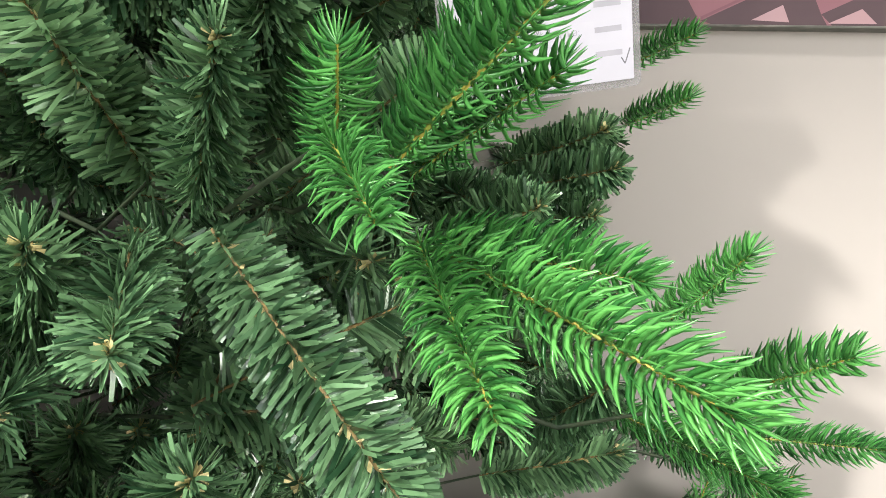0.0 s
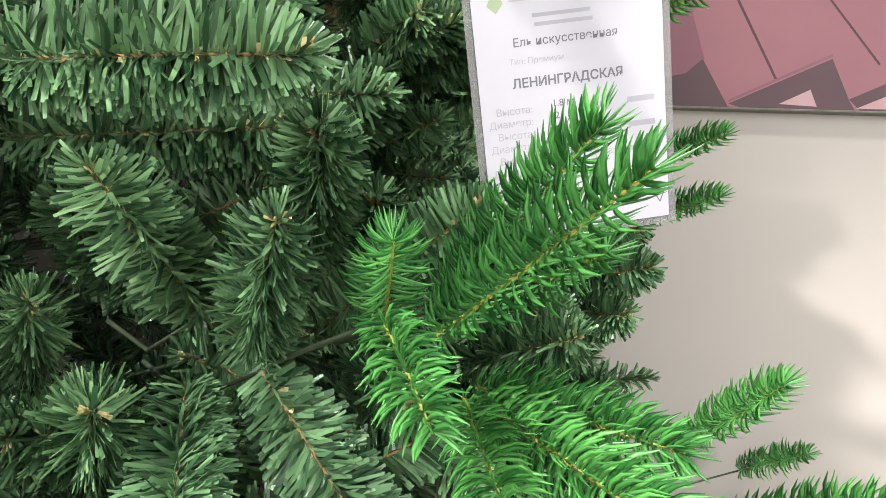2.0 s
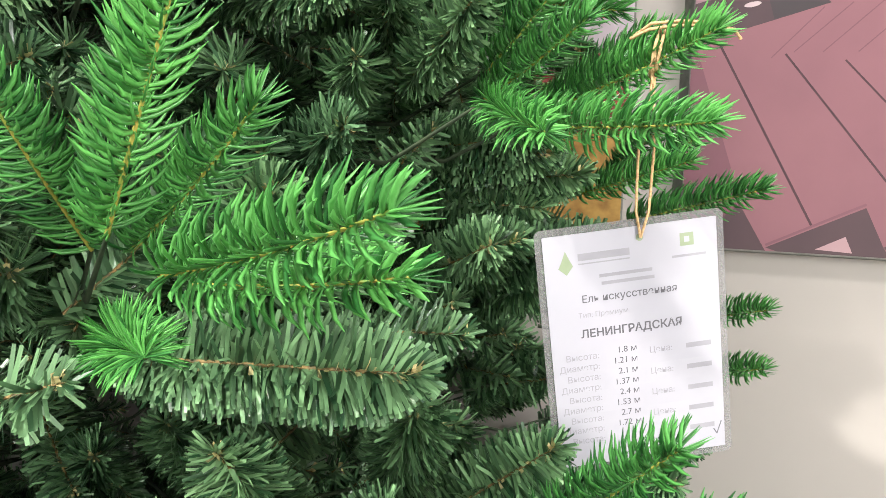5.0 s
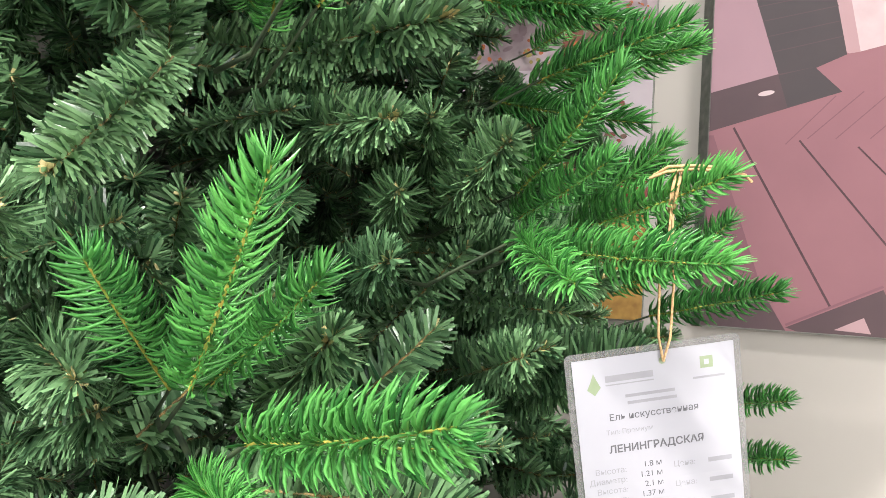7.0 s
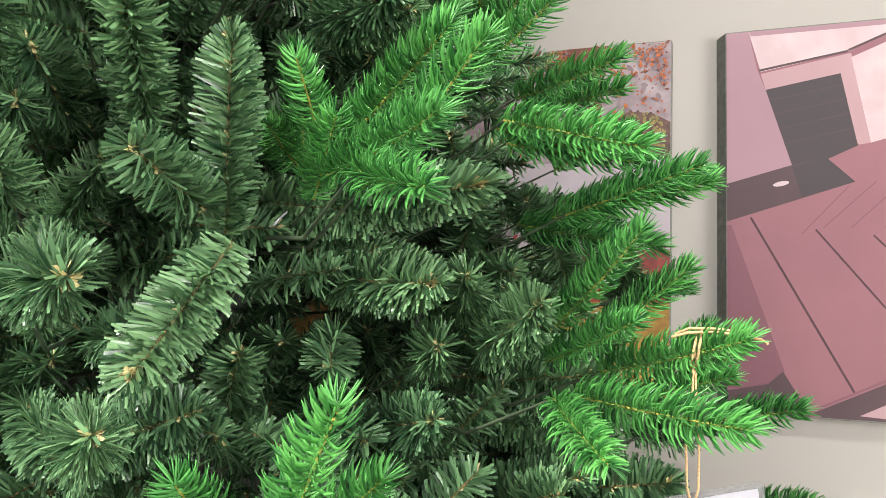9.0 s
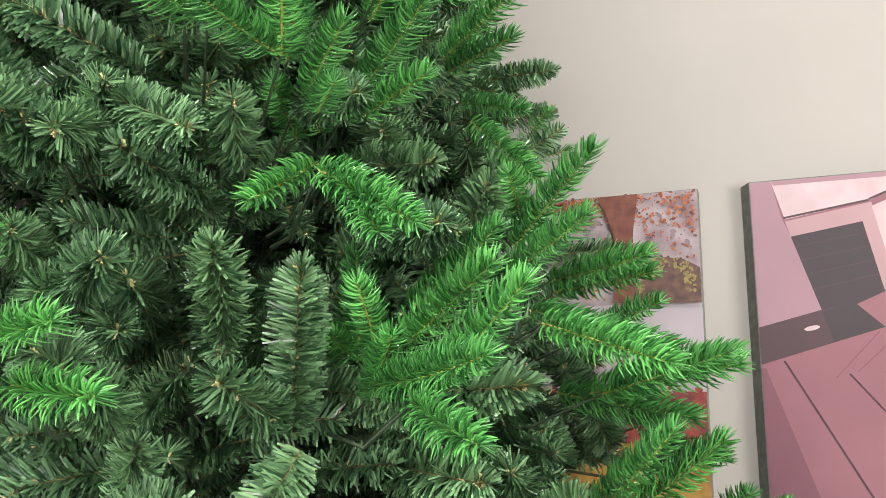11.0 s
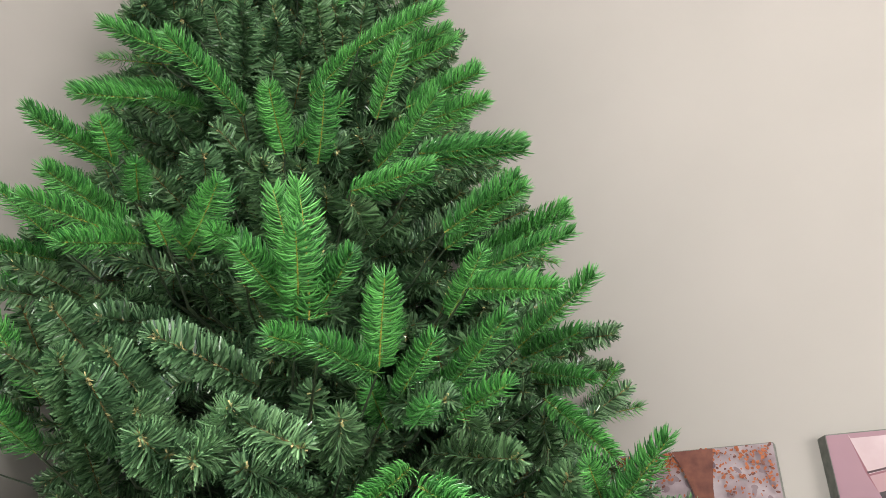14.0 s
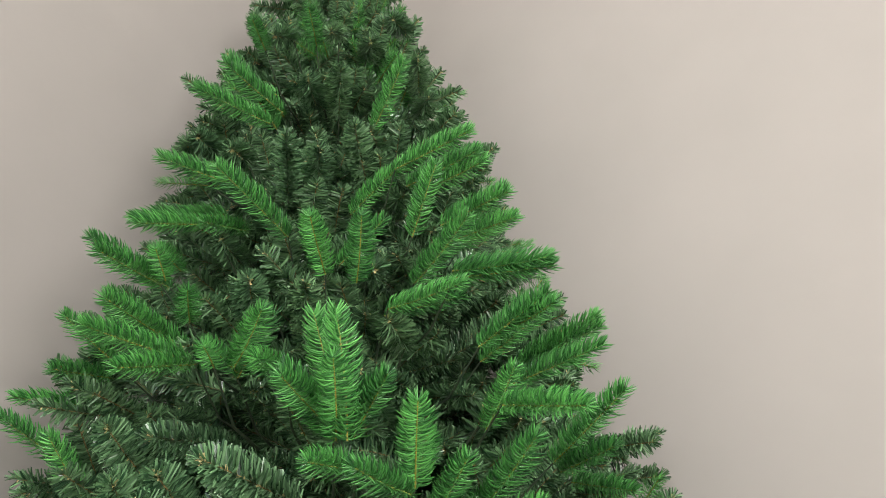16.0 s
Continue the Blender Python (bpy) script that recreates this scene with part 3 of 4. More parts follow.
put("m", (-0.339, 0.187, 1.382), (-0.250, 0.163, 1.381))
put("m", (-0.374, 0.182, 1.409), (-0.293, 0.145, 1.439))
put("m", (-0.361, 0.346, 1.708), (-0.346, 0.263, 1.819))
put("m", (-0.309, 0.294, 1.676), (-0.276, 0.230, 1.783))
put("m", (-0.315, 0.308, 1.683), (-0.256, 0.282, 1.731))
put("m", (-0.334, 0.302, 1.690), (-0.347, 0.223, 1.731))
put("m", (-0.340, 0.378, 1.885), (-0.245, 0.406, 1.901))
put("m", (-0.267, 0.417, 1.931), (-0.148, 0.456, 1.934))
put("m", (-0.255, 0.572, 1.878), (-0.135, 0.579, 1.914))
put("m", (-0.235, 0.514, 1.818), (-0.118, 0.526, 1.848))
put("m", (-0.252, 0.454, 1.845), (-0.153, 0.449, 1.892))
put("m", (-0.240, 0.475, 1.869), (-0.143, 0.452, 1.867))
put("m", (-0.314, 0.450, 2.005), (-0.198, 0.435, 2.067))
put("m", (-0.323, 0.522, 2.073), (-0.229, 0.525, 2.097))
put("m", (-0.335, 0.423, 1.948), (-0.217, 0.377, 1.975))
put("m", (-0.413, 0.334, 1.935), (-0.366, 0.241, 1.947))
put("m", (-0.384, 0.363, 1.930), (-0.316, 0.287, 1.955))
put("m", (-0.633, 0.300, 2.080), (-0.679, 0.210, 2.037))
put("m", (-0.648, 0.260, 1.951), (-0.625, 0.145, 1.927))
put("m", (-0.621, 0.248, 1.942), (-0.587, 0.199, 1.953))
put("m", (-0.637, 0.281, 1.876), (-0.606, 0.166, 1.862))
put("m", (-0.565, 0.263, 1.869), (-0.499, 0.201, 1.853))
put("m", (-0.579, 0.279, 1.828), (-0.597, 0.152, 1.807))
put("m", (-0.551, 0.275, 1.811), (-0.551, 0.177, 1.760))
put("m", (-0.454, 0.230, 1.762), (-0.426, 0.190, 1.763))
put("m", (-0.451, 0.254, 1.774), (-0.363, 0.207, 1.788))
put("m", (-0.403, 0.284, 1.773), (-0.368, 0.210, 1.735))
put("f", (-0.489, 0.313, 1.855), (-0.441, 0.226, 1.869))
put("f", (-0.561, 0.379, 1.745), (-0.599, 0.272, 1.727))
put("f", (-0.530, 0.266, 1.585), (-0.482, 0.169, 1.616))
put("f", (-0.486, 0.306, 1.597), (-0.457, 0.199, 1.629))
put("f", (-0.491, 0.264, 1.569), (-0.439, 0.179, 1.593))
put("f", (-0.430, 0.304, 1.563), (-0.346, 0.261, 1.578))
put("f", (-0.414, 0.269, 1.533), (-0.352, 0.209, 1.532))
put("f", (-0.472, 0.390, 1.864), (-0.404, 0.302, 1.894))
put("f", (-0.382, 0.478, 1.891), (-0.343, 0.396, 1.874))
put("f", (-0.429, 0.437, 1.996), (-0.368, 0.382, 1.964))
put("f", (-0.270, 0.595, 1.620), (-0.254, 0.501, 1.639))
put("f", (-0.423, 0.523, 1.550), (-0.337, 0.475, 1.609))
put("m", (-0.591, 0.344, 2.304), (-0.588, 0.217, 2.359))
put("m", (-0.562, 0.325, 2.312), (-0.592, 0.210, 2.332))
put("m", (-0.574, 0.316, 2.283), (-0.629, 0.200, 2.282))
put("m", (-0.639, 0.313, 2.513), (-0.589, 0.232, 2.476))
put("m", (-0.564, 0.366, 2.540), (-0.506, 0.287, 2.509))
put("m", (-0.583, 0.348, 2.149), (-0.662, 0.203, 2.154))
put("m", (-0.510, 0.346, 2.041), (-0.539, 0.218, 2.093))
put("m", (-0.642, 0.328, 2.124), (-0.727, 0.233, 2.073))
put("m", (-0.613, 0.356, 2.098), (-0.601, 0.265, 2.046))
put("m", (-0.711, 0.316, 1.999), (-0.750, 0.190, 2.020))
put("m", (-0.692, 0.313, 2.022), (-0.641, 0.238, 1.997))
put("m", (-0.805, 0.322, 1.901), (-0.812, 0.228, 1.933))
put("m", (-0.813, 0.336, 1.881), (-0.802, 0.237, 1.847))
put("m", (-0.831, 0.344, 1.843), (-0.878, 0.244, 1.816))
put("m", (-0.804, 0.318, 1.735), (-0.829, 0.211, 1.772))
put("m", (-0.472, 0.429, 2.128), (-0.376, 0.410, 2.166))
put("m", (-0.497, 0.394, 2.037), (-0.443, 0.314, 2.024))
put("m", (-0.447, 0.393, 1.998), (-0.354, 0.369, 2.027))
put("m", (-0.479, 0.463, 2.353), (-0.379, 0.414, 2.426))
put("m", (-0.372, 0.404, 2.159), (-0.250, 0.425, 2.195))
put("m", (-0.365, 0.427, 2.139), (-0.248, 0.447, 2.172))
put("m", (-0.353, 0.441, 2.134), (-0.245, 0.463, 2.155))
put("m", (-0.299, 0.426, 2.036), (-0.189, 0.416, 2.044))
put("m", (-0.294, 0.436, 2.011), (-0.190, 0.440, 2.018))
put("m", (-0.361, 0.446, 2.053), (-0.293, 0.395, 2.126))
put("m", (-0.265, 0.407, 1.936), (-0.149, 0.453, 1.934))
put("f", (-0.495, 0.319, 2.079), (-0.445, 0.249, 2.131))
put("f", (-0.543, 0.420, 2.175), (-0.464, 0.337, 2.182))
put("f", (-0.641, 0.343, 2.246), (-0.595, 0.275, 2.205))
put("f", (-0.541, 0.435, 2.390), (-0.469, 0.345, 2.387))
put("f", (-0.575, 0.407, 2.412), (-0.526, 0.332, 2.377))
put("f", (-0.477, 0.465, 2.218), (-0.432, 0.362, 2.244))
put("f", (-0.709, 0.344, 2.293), (-0.679, 0.256, 2.249))
put("f", (-0.439, 0.480, 2.623), (-0.416, 0.414, 2.566))
put("f", (-0.432, 0.530, 2.435), (-0.369, 0.485, 2.388))
put("f", (-0.446, 0.545, 2.506), (-0.389, 0.461, 2.483))
put("f", (-0.625, 0.359, 2.589), (-0.602, 0.300, 2.524))
put("f", (-0.561, 0.415, 2.629), (-0.532, 0.373, 2.561))
put("f", (-0.520, 0.462, 2.584), (-0.461, 0.409, 2.538))
put("f", (-0.666, 0.403, 2.080), (-0.626, 0.313, 2.057))
put("f", (-0.561, 0.381, 1.979), (-0.528, 0.299, 1.944))
put("f", (-0.766, 0.302, 2.299), (-0.698, 0.265, 2.260))
put("m", (-0.739, 0.327, 1.668), (-0.722, 0.224, 1.726))
put("m", (-0.665, 0.294, 1.585), (-0.622, 0.194, 1.602))
put("f", (-0.554, 0.278, 1.588), (-0.511, 0.186, 1.628))
put("f", (-0.532, 0.292, 1.577), (-0.483, 0.212, 1.614))
put("f", (-0.638, 0.330, 1.689), (-0.614, 0.226, 1.716))
put("f", (-0.499, 0.336, 1.578), (-0.466, 0.236, 1.594))
put("f", (-0.680, 0.383, 1.777), (-0.635, 0.298, 1.767))
put("f", (-0.654, 0.394, 1.792), (-0.617, 0.309, 1.768))
put("m", (-0.690, 0.379, 1.881), (-0.702, 0.277, 1.841))
put("m", (-0.670, 0.345, 1.896), (-0.710, 0.223, 1.930))
put("m", (-0.539, 0.336, 1.817), (-0.465, 0.310, 1.878))
put("m", (-0.534, 0.330, 1.821), (-0.534, 0.272, 1.837))
put("m", (-0.384, 0.428, 1.914), (-0.283, 0.466, 1.937))
put("m", (-0.252, 0.487, 1.779), (-0.143, 0.522, 1.777))
put("m", (-0.272, 0.508, 1.762), (-0.193, 0.446, 1.792))
put("m", (-0.287, 0.520, 1.865), (-0.175, 0.524, 1.918))
put("m", (-0.208, 0.439, 1.362), (-0.157, 0.375, 1.399))
put("f", (-0.368, 0.321, 1.335), (-0.314, 0.254, 1.362))
put("f", (-0.373, 0.249, 1.383), (-0.292, 0.218, 1.365))
put("f", (-0.394, 0.442, 1.541), (-0.369, 0.353, 1.525))
put("f", (-0.226, 0.708, 1.628), (-0.199, 0.613, 1.651))
put("m", (-0.330, 0.476, 1.622), (-0.295, 0.382, 1.634))
put("m", (-0.307, 0.481, 1.627), (-0.255, 0.396, 1.645))
put("m", (-0.293, 0.498, 1.645), (-0.229, 0.427, 1.647))
put("m", (-0.250, 0.482, 1.400), (-0.224, 0.394, 1.401))
put("f", (-0.281, 0.518, 1.333), (-0.182, 0.481, 1.325))
put("f", (-0.334, 0.451, 1.387), (-0.279, 0.374, 1.408))
put("m", (-0.310, 0.422, 1.678), (-0.250, 0.345, 1.693))
put("f", (0.021, 0.806, 0.951), (0.101, 0.731, 0.955))
put("f", (-0.123, 0.765, 1.294), (-0.128, 0.679, 1.350))
put("f", (-0.073, 0.780, 1.322), (-0.076, 0.694, 1.375))
put("f", (-0.039, 0.812, 1.350), (-0.033, 0.726, 1.409))
put("f", (-0.095, 0.785, 1.374), (-0.114, 0.692, 1.418))
put("f", (-0.028, 0.830, 1.297), (-0.000, 0.749, 1.355))
put("f", (-0.227, 0.370, 1.319), (-0.239, 0.300, 1.226))
put("f", (-0.293, 0.310, 1.181), (-0.204, 0.310, 1.208))
put("f", (-0.240, 0.500, 1.313), (-0.106, 0.440, 1.286))
put("f", (-0.284, 0.500, 1.370), (-0.078, 0.460, 1.360))
put("f", (-0.115, 0.520, 1.283), (-0.088, 0.466, 1.312))
put("f", (-0.152, 0.530, 1.239), (-0.105, 0.468, 1.258))
put("f", (-0.177, 0.500, 1.191), (-0.100, 0.430, 1.202))
put("f", (-0.099, 0.520, 1.253), (-0.032, 0.450, 1.284))
put("f", (-0.292, 0.470, 1.187), (-0.262, 0.430, 1.247))
put("f", (-0.104, 0.620, 1.126), (0.044, 0.570, 1.159))
put("f", (-0.347, 0.410, 1.475), (-0.313, 0.360, 1.392))
put("f", (-0.255, 0.400, 1.330), (-0.225, 0.344, 1.454))
put("f", (-0.332, 0.360, 1.525), (-0.343, 0.262, 1.530))
put("f", (-0.393, 0.330, 1.634), (-0.435, 0.225, 1.659))
put("f", (-0.452, 0.420, 1.321), (-0.339, 0.353, 1.375))
put("f", (-0.256, 0.380, 1.343), (-0.241, 0.290, 1.358))
put("f", (-0.429, 0.420, 1.509), (-0.460, 0.335, 1.497))
put("f", (-0.487, 0.360, 1.456), (-0.402, 0.270, 1.423))
put("f", (-0.436, 0.370, 1.430), (-0.350, 0.280, 1.400))
put("f", (-0.538, 0.380, 1.478), (-0.479, 0.290, 1.483))
put("f", (-0.407, 0.390, 1.422), (-0.340, 0.300, 1.434))
put("f", (-0.180, 0.550, 1.510), (-0.126, 0.500, 1.562))
put("f", (-0.282, 0.500, 1.595), (-0.166, 0.450, 1.562))
put("m", (-0.179, 0.420, 1.394), (-0.074, 0.370, 1.455))
put("m", (-0.149, 0.400, 1.359), (-0.039, 0.350, 1.430))
put("m", (-0.178, 0.400, 1.369), (-0.060, 0.330, 1.378))
put("m", (-0.195, 0.420, 1.403), (-0.187, 0.370, 1.446))
put("m", (-0.113, 0.510, 1.477), (-0.024, 0.460, 1.504))
put("m", (-0.120, 0.550, 1.512), (-0.032, 0.510, 1.588))
put("f", (-0.170, 0.352, 1.077), (-0.023, 0.356, 1.085))
put("f", (-0.241, 0.440, 1.055), (-0.065, 0.442, 1.064))
put("f", (-0.080, 0.510, 0.952), (0.024, 0.470, 1.035))
put("f", (-0.262, 0.490, 0.917), (-0.189, 0.409, 0.964))
put("f", (-0.089, 0.570, 1.127), (-0.027, 0.530, 1.152))
put("m", (-0.098, 0.300, 1.117), (-0.004, 0.285, 1.120))
put("m", (-0.127, 0.295, 1.094), (-0.072, 0.246, 1.097))
put("f", (-0.178, 0.420, 1.109), (-0.087, 0.356, 1.156))
put("f", (-0.157, 0.620, 1.228), (-0.015, 0.590, 1.224))
put("f", (-0.133, 0.640, 1.193), (0.013, 0.610, 1.214))
put("f", (-0.125, 0.620, 1.126), (-0.021, 0.570, 1.151))
put("f", (-0.164, 0.630, 1.228), (-0.009, 0.600, 1.211))
put("f", (-0.135, 0.640, 1.192), (-0.019, 0.600, 1.180))


# ---- the rest of the tree: whorls of boughs with their tips, and the wires inside ----
rng = random.Random(11)
CHEAP_FILM = [(L, film_sprig(700 + 5 * k + int(L * 1000), L, 2700, 0.0245, True)) for L in (0.09, 0.13) for k in range(3)]
CHEAP_MOULDED = [(L, moulded_sprig(800 + 5 * k + int(L * 1000), L, 6, 0.0050, 0.0235, True)) for L in (0.08, 0.11) for k in range(2)]
HELD = np.array([(*b, *t) for b, t in TAKEN])


def mesh_arrays(me):
    v = np.empty(len(me.vertices) * 3)
    me.vertices.foreach_get("co", v)
    loops = np.empty(len(me.loops), dtype=np.int64)
    me.loops.foreach_get("vertex_index", loops)
    mat = np.empty(len(me.polygons), dtype=np.int64)
    me.polygons.foreach_get("material_index", mat)
    return v.reshape(-1, 3), loops.reshape(-1, 4), mat


def joined(name, items, mats, label):
    """All these meshes at their poses as one mesh."""
    cache, vs, fs, ms, o = {}, [], [], [], 0
    for me, m in items:
        if me.name not in cache:
            cache[me.name] = mesh_arrays(me)
        v, f, k = cache[me.name]
        a = np.array(m)
        vs.append(v @ a[:3, :3].T + a[:3, 3])
        fs.append(f + o)
        ms.append(k)
        o += len(v)
    vs, fs, ms = np.concatenate(vs), np.concatenate(fs), np.concatenate(ms)
    me = bpy.data.meshes.new(name)
    me.vertices.add(len(vs))
    me.vertices.foreach_set("co", vs.ravel())
    me.loops.add(fs.size)
    me.loops.foreach_set("vertex_index", fs.ravel().astype(np.int32))
    me.polygons.add(len(fs))
    me.polygons.foreach_set("loop_start", np.arange(0, fs.size, 4, dtype=np.int32))
    me.polygons.foreach_set("material_index", ms.astype(np.int32))
    me.polygons.foreach_set("use_smooth", np.ones(len(fs), dtype=bool))
    for m in mats:
        me.materials.append(m)
    me.update(calc_edges=True)
    return tagged(stand(new(name, me)), label, kind="stuff")


def clear_of_held(b, t, gap):
    """True where a tip keeps its distance from those set one by one."""
    best = 9.0
    for u in (0.0, 0.5, 1.0):
        p = np.array(b.lerp(t, u))
        for w in (0.2, 0.6, 1.0):
            q = HELD[:, :3] * (1 - w) + HELD[:, 3:] * w
            best = min(best, np.min(np.linalg.norm(q - p, axis=1)))
    return best > gap


film_items, moulded_items, bough_v, bough_f = [], [], [], []


def bough(a, b, r=0.0020):
    mid = (a + b) / 2 + Vector((0, 0, -0.02))
    v, f = tube([a, mid, b], [r * 1.3, r, r * 0.6], 5)
    o = len(bough_v)
    bough_v.extend(v)
    bough_f.extend(tuple(i + o for i in face) for face in f)


for shell, step, gap, lo, hi in ((0, 0.075, 0.036, 0.70, 0.82), (1, 0.085, 0.030, 0.48, 0.62), (2, 0.12, 0.0, 0.22, 0.40)):
    z = 0.40
    while z < TOP - 0.05:
        R = reach(z)
        n = max(5, int(2 * math.pi * R * (lo + hi) / 2 / (0.085 if shell < 2 else 0.11)))
        for k in range(n):
            th = 2 * math.pi * (k + rng.random() * 0.8) / n + z * 9
            out = Vector((math.cos(th), math.sin(th), 0))
            seen = out.y < 0.35 and out.x > -0.8 and 0.75 < z < 2.4
            r = R * (rng.uniform(lo, hi) if seen or shell else rng.uniform(0.86, 1.0))
            node = axis(z) + out * max(0.02, r - 0.08) + Vector((0, 0, rng.uniform(-0.04, 0.04)))
            side = Vector((-out.y, out.x, 0))
            any_kept = False
            if seen and shell < 2 and rng.random() < ((1.0, 0.68) if z < 1.65 else (0.55, 0.0))[shell] and out.x < (0.5, 0.1)[min(shell, 1)]:
                continue
            for q in range(rng.choice((3, 4))):
                a = rng.gauss(0, 0.8)
                d = (out * math.cos(a) + side * math.sin(a) + Vector((0, 0, rng.gauss(0.15, 0.45)))).normalized()
                L = rng.uniform(0.085, 0.13)
                b, t = node + d * 0.012, node + d * (L + 0.012)
                if t.y > WALL_Y - 0.035 or t.x < LEFT_X + 0.03 or not clear_of_held(b, t, gap):
                    continue
                any_kept = True
                green = shell == 0 and k % 3 == 0 and not seen
                me, m = sprig(CHEAP_MOULDED if green else CHEAP_FILM, "", b, t, out + Vector((0, 0, 1)))
                (moulded_items if green else film_items).append((me, m))
            if any_kept and k % 3 == 0:
                bough(axis(z - 0.12), node)
        z += step
rooted = []
for b, t in TAKEN:
    if all((b - r).length > 0.05 for r in rooted):
        rooted.append(b)
        p = axis(b.z - 0.10)
        bough(b + (p - b).normalized() * 0.16, b, 0.0016)
joined("inner_film_foliage", film_items, [FILM, TWIG_TAN, BUD], "dense dark green film needles inside the tree")
joined("outer_moulded_foliage", moulded_items, [MOULDED, TWIG_GREEN], "bright moulded tips round the rest of the tree")
tagged(stand(part("bough_wire", mesh_of("bough_wire", bough_v, bough_f, [BARK]), None)), "dark wrapped wires of the boughs", kind="stuff")

# folding metal stand under the tree
STEEL = plain("dark_green_steel", (0.015, 0.05, 0.03), (0.03, 0.08, 0.045), 30, 0.4, 0.1, 0.6)
for k in range(4):
    a = math.pi / 4 + k * math.pi / 2
    c = axis(0.0)
    foot = c + Vector((math.cos(a) * 0.26, math.sin(a) * 0.26, 0.012))
    stand(part("stand_foot", mesh_of("stand_foot", *tube([c + Vector((0, 0, 0.16)), c + (foot - c) * 0.5 + Vector((0, 0, 0.07)), foot], [0.011, 0.011, 0.011], 8), [STEEL]), None))

# ---- the label that hangs from a tip ----
PAPER = plain("white_printed_paper", (0.295, 0.295, 0.325), (0.315, 0.315, 0.345), 20, 0.5, 0.03)
INK = plain("grey_ink", (0.07, 0.07, 0.08), (0.11, 0.11, 0.12), 60, 0.5, 0.0)
INK_PALE = plain("pale_grey_ink", (0.20, 0.20, 0.22), (0.24, 0.24, 0.26), 60, 0.5, 0.0)
GREY_ROW = plain("grey_row_tint", (0.30, 0.30, 0.33), (0.32, 0.32, 0.35), 60, 0.4, 0.0)
OLIVE = plain("olive_green_ink", (0.17, 0.22, 0.13), (0.23, 0.27, 0.18), 60, 0.5, 0.0)
TWINE = plain("jute_twine", (0.36, 0.22, 0.10), (0.62, 0.42, 0.22), 700, 0.85, 0.5)
LAMINATE, _lnt, _lb = material("clear_laminate", 0.22, 0, 0.5)
_lb.inputs["Base Color"].default_value = (0.20, 0.20, 0.20, 1)
_lb.inputs["Alpha"].default_value = 0.45

TAG_M = Matrix(((0.9265, -0.357, -0.1186, 0.0652), (0.313, 0.9065, -0.2834, 0.5009), (0.2087, 0.2255, 0.9516, 1.0956), (0, 0, 0, 1)))
label_tag = tagged(new("price_label"), "laminated white paper label with printed prices hanging on twine", "label")
label_tag.matrix_world = TAG_M
TW, TH = 0.1008, 0.1421


def rounded_sheet(w, h, r, depth):
    """A thin sheet in the XZ plane with rounded corners."""
    bm = bmesh.new()
    rim = []
    for cx, cz, a0 in ((w / 2 - r, h / 2 - r, 0), (-w / 2 + r, h / 2 - r, 90), (-w / 2 + r, -h / 2 + r, 180), (w / 2 - r, -h / 2 + r, 270)):
        for i in range(6):
            a = radians(a0 + 18 * i)
            rim.append((cx + r * math.cos(a), cz + r * math.sin(a)))
    vs = [bm.verts.new((x, 0, z)) for x, z in rim]
    f = bm.faces.new(vs)
    geom = bmesh.ops.extrude_face_region(bm, geom=[f])["geom"]
    for g in geom:
        if isinstance(g, bmesh.types.BMVert):
            g.co.y += depth
    bmesh.ops.recalc_face_normals(bm, faces=bm.faces[:])
    return bm


part("paper_sheet", rounded_sheet(TW, TH, 0.0006, 0.0003), PAPER, label_tag)
film = part("laminate", rounded_sheet(TW + 0.0085, TH + 0.0085, 0.004, 0.0004), LAMINATE, label_tag, "clear laminate border")
film.location.y = 0.0006
INK_Y = -0.00005


def flat(name, mat, outline, lift=0.0):
    verts = [(x, INK_Y - 0.15 * lift, z) for x, z in outline]
    return part(name, mesh_of(name, verts, [tuple(range(len(verts) - 1, -1, -1))], [mat], None, False), None, label_tag)


def words(text, x, z, size, mat, align="LEFT", bold=0.0):
    cu = bpy.data.curves.new("printed_line", "FONT")
    cu.body, cu.size, cu.align_x, cu.offset = text, 10.0, align, 10 * bold
    cu.extrude, cu.resolution_u = 0.03, 6
    tmp = bpy.data.objects.new("printed_line", cu)
    scene.collection.objects.link(tmp)
    me = bpy.data.meshes.new_from_object(tmp)
    bpy.data.objects.remove(tmp)
    me.materials.clear()
    me.materials.append(mat)
    ob = new("printed_line", me)
    ob.parent = label_tag
    ob.matrix_basis = pose(x, INK_Y - 0.00008, z, 90, 0, 0) @ Matrix.Diagonal((size / 10, size / 10, size / 10, 1))
    return ob


def bar(x, z, w, h, mat=INK_PALE):
    return flat("printed_bar", mat, rect(x, x + w, z, z + h), 0.0002)



def at_u(u):
    return (u - 0.5) * TW


def at_v(v):
    return (0.5 - v) * TH


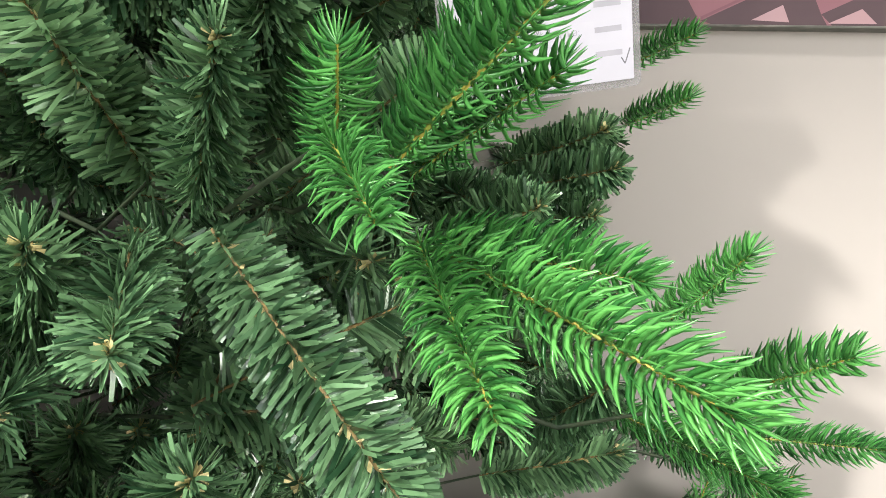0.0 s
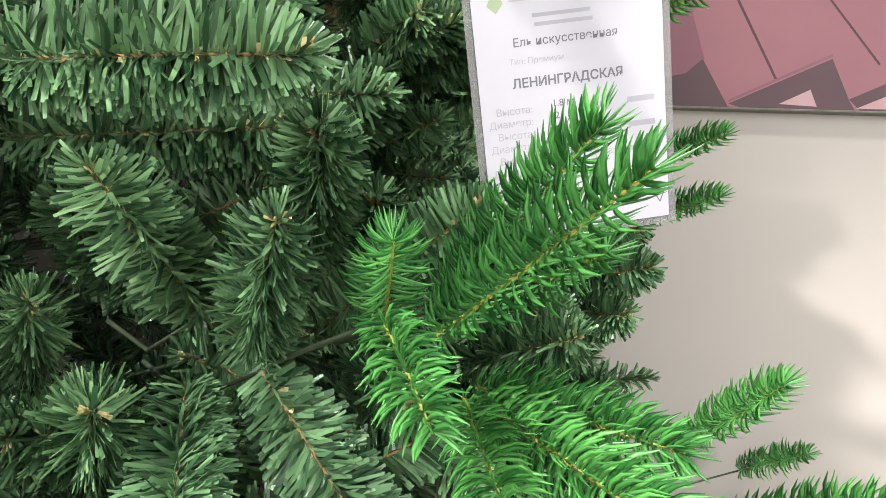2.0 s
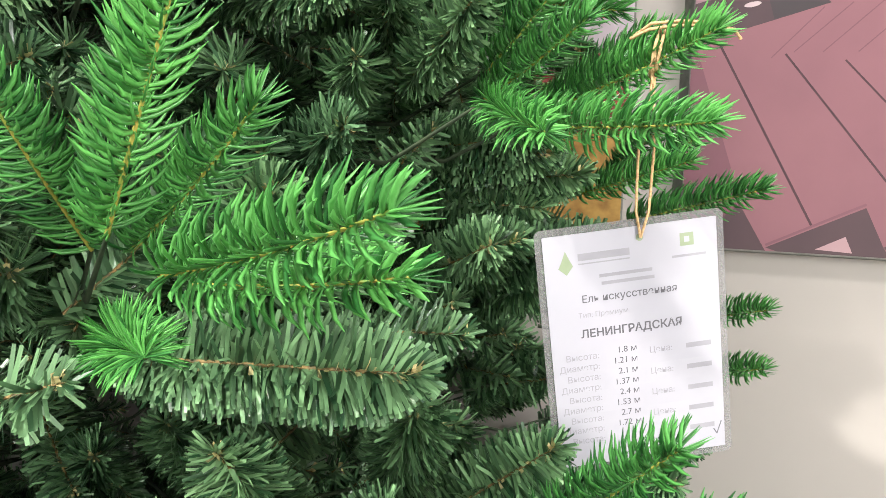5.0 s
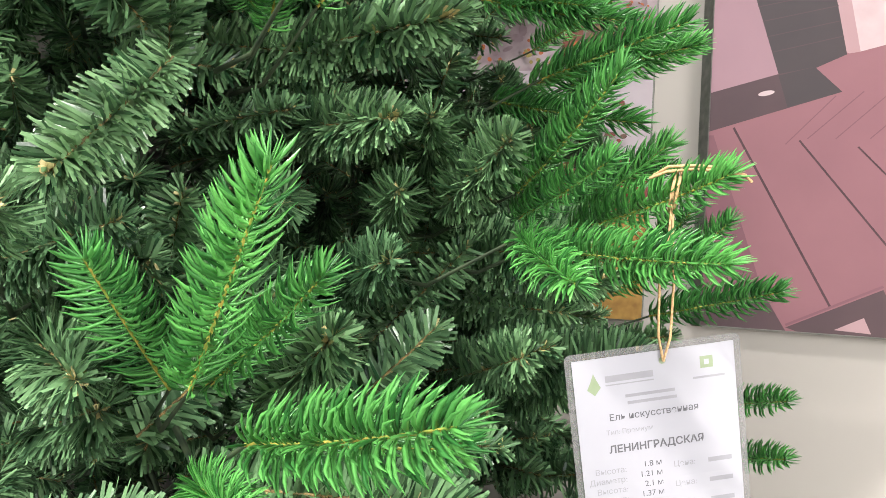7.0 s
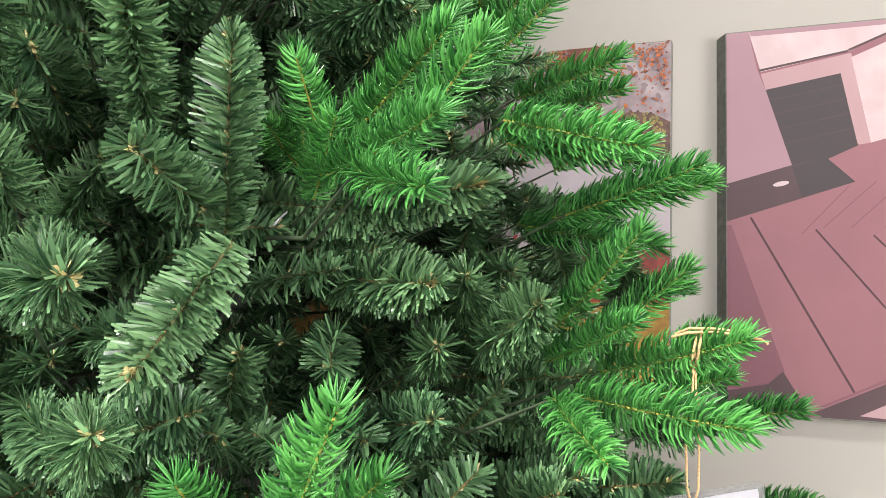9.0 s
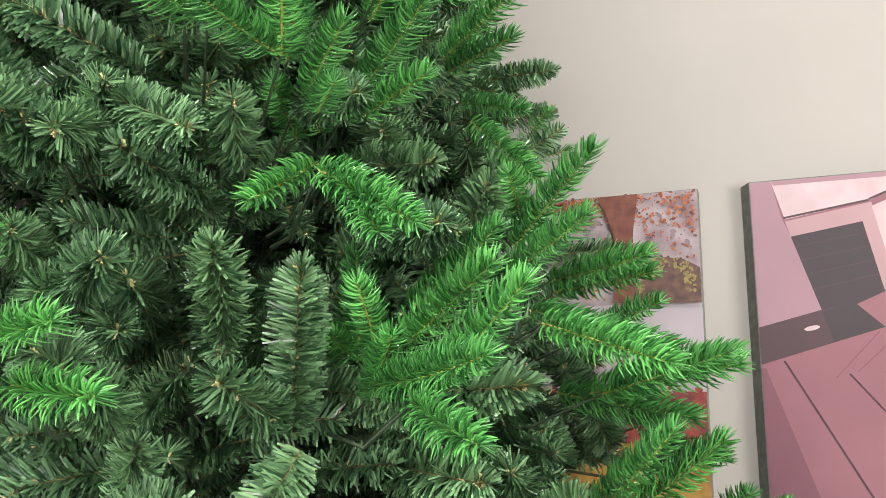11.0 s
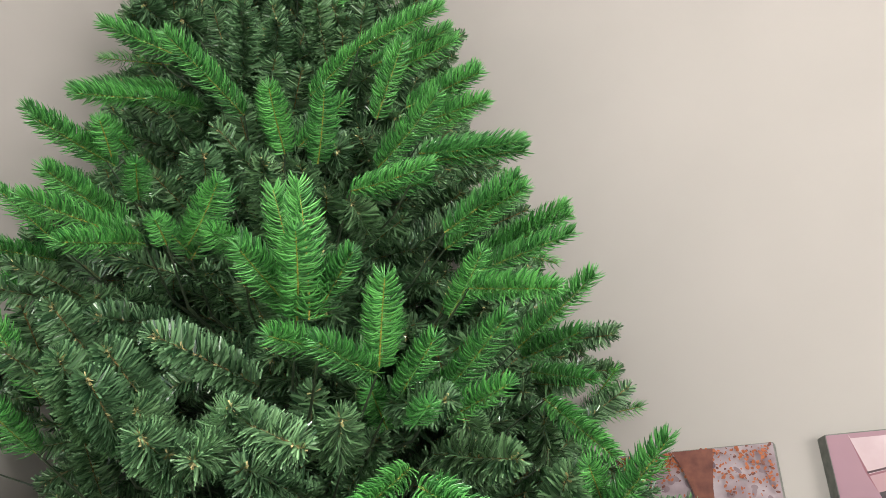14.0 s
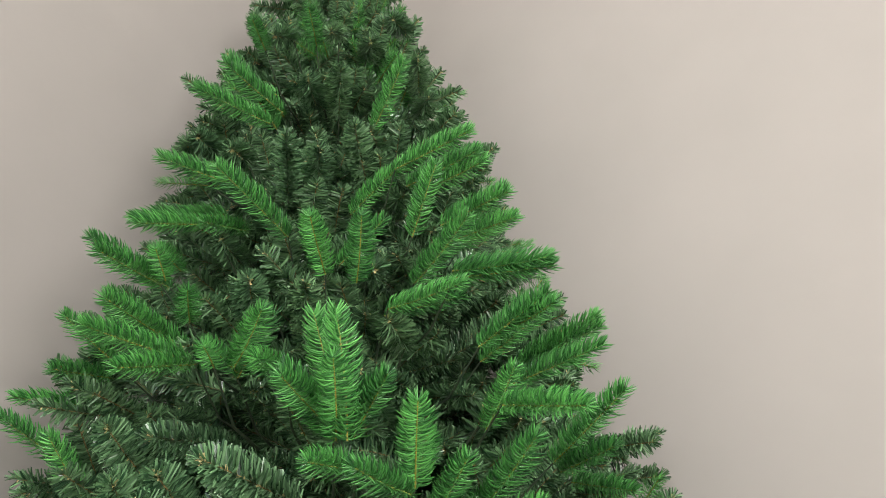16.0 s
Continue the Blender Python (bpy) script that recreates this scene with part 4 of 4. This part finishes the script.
for v in (0.585, 0.770):
    flat("row_tint", GREY_ROW, rect(at_u(0.03), at_u(0.97), at_v(v + 0.085), at_v(v)), 0.0001)
SIZES = (("1.8 м", "1.21 м"), ("2.1 м", "1.37 м"), ("2.4 м", "1.53 м"), ("2.7 м", "1.72 м"))
for k, (h, w) in enumerate(SIZES):
    v = 0.530 + 0.0925 * k
    words("Высота:", at_u(0.275), at_v(v), 0.0053, INK_PALE, "RIGHT")
    words(h, at_u(0.500), at_v(v - 0.012), 0.0053, INK, "RIGHT")
    words("Диаметр:", at_u(0.275), at_v(v + 0.046), 0.0053, INK_PALE, "RIGHT")
    words(w, at_u(0.500), at_v(v + 0.034), 0.0053, INK, "RIGHT")
    words("Цена:", at_u(0.570), at_v(v + 0.008), 0.0053, INK_PALE)
    bar(at_u(0.790), at_v(v + 0.008), 0.0150, 0.0030)
words("Высота:", at_u(0.275), at_v(0.900), 0.0053, INK_PALE, "RIGHT")
bar(at_u(0.790), at_v(0.905), 0.0150, 0.0030)
words("ЛЕНИНГРАДСКАЯ", at_u(0.477), at_v(0.435), 0.0067, INK, "CENTER", 0.022)
words("Ель искусственная", at_u(0.477), at_v(0.287), 0.0061, INK, "CENTER", 0.006)
words("Тип: Премиум", at_u(0.170), at_v(0.350), 0.0043, INK_PALE)
bar(at_u(0.310), at_v(0.190), 0.0310, 0.0020)
bar(at_u(0.320), at_v(0.222), 0.0310, 0.0020)
bar(at_u(0.195), at_v(0.112), 0.0300, 0.0042)
bar(at_u(0.195), at_v(0.128), 0.0300, 0.0008)
bar(at_u(0.735), at_v(0.150), 0.0200, 0.0014)
flat("printed_mark", OLIVE, [(at_u(u), at_v(v)) for u, v in ((0.08, 0.135), (0.125, 0.165), (0.165, 0.13), (0.145, 0.10), (0.125, 0.065), (0.105, 0.10))], 0.0002)
flat("printed_mark", OLIVE, rect(at_u(0.785), at_u(0.865), at_v(0.105), at_v(0.052)), 0.0002)
flat("printed_mark", PAPER, rect(at_u(0.810), at_u(0.840), at_v(0.090), at_v(0.067)), 0.0004)
flat("pen_tick", INK, stroke((0.0435, -0.0590), (0.0455, -0.0625), 0.0007), 0.0002)
flat("pen_tick", INK, stroke((0.0455, -0.0625), (0.0485, -0.0545), 0.0007), 0.0003)
flat("punched_hole", OLIVE, oval(0.0055, 0.0645, 0.0022, 0.0022, 16), 0.0005)

# twine: two strands from the hole up to a loop round the tip
hole = TAG_M @ Vector((0.0055, -0.002, 0.0645))
loop = hole + Vector((0.001, -0.004, 0.108))
twine = tagged(new("twine"), "thin jute twine tied round a spruce tip", "twine")
twine.location = loop


def strand(points, r=0.0008):
    ob = part("strand", mesh_of("strand", *tube(points, [r] * len(points), 6), [TWINE]), None, twine)
    ob.matrix_parent_inverse = Matrix.Translation(-loop)
    return ob


strand([hole, hole + Vector((-0.0035, -0.002, 0.015)), hole + Vector((-0.0045, -0.002, 0.05)), loop + Vector((-0.001, -0.001, -0.03)), loop])
strand([hole, hole + Vector((0.0035, -0.002, 0.015)), hole + Vector((0.004, -0.002, 0.05)), loop + Vector((0.001, -0.001, -0.03)), loop])
# the tie: wound twice round the tip, then along it to its end
for k in range(2):
    c = loop + Vector((0.003 * k, 0.004, -0.003))
    strand([c + Vector((0.002 * math.sin(a), 0.0145 * math.cos(a), 0.0125 * math.sin(a))) for a in [2 * math.pi * i / 14 for i in range(15)]], 0.0010)
strand([loop + Vector((-0.014, -0.002, 0.004)), loop + Vector((-0.004, -0.008, 0.007)), loop + Vector((0.010, -0.011, 0.008)), loop + Vector((0.026, -0.013, 0.007)), loop + Vector((0.040, -0.014, 0.004)), loop + Vector((0.044, -0.006, 0.002))], 0.0010)
strand([loop + Vector((-0.012, -0.001, 0.006)), loop + Vector((-0.003, -0.009, 0.010)), loop + Vector((0.012, -0.012, 0.010)), loop + Vector((0.034, -0.014, 0.008))], 0.0009)
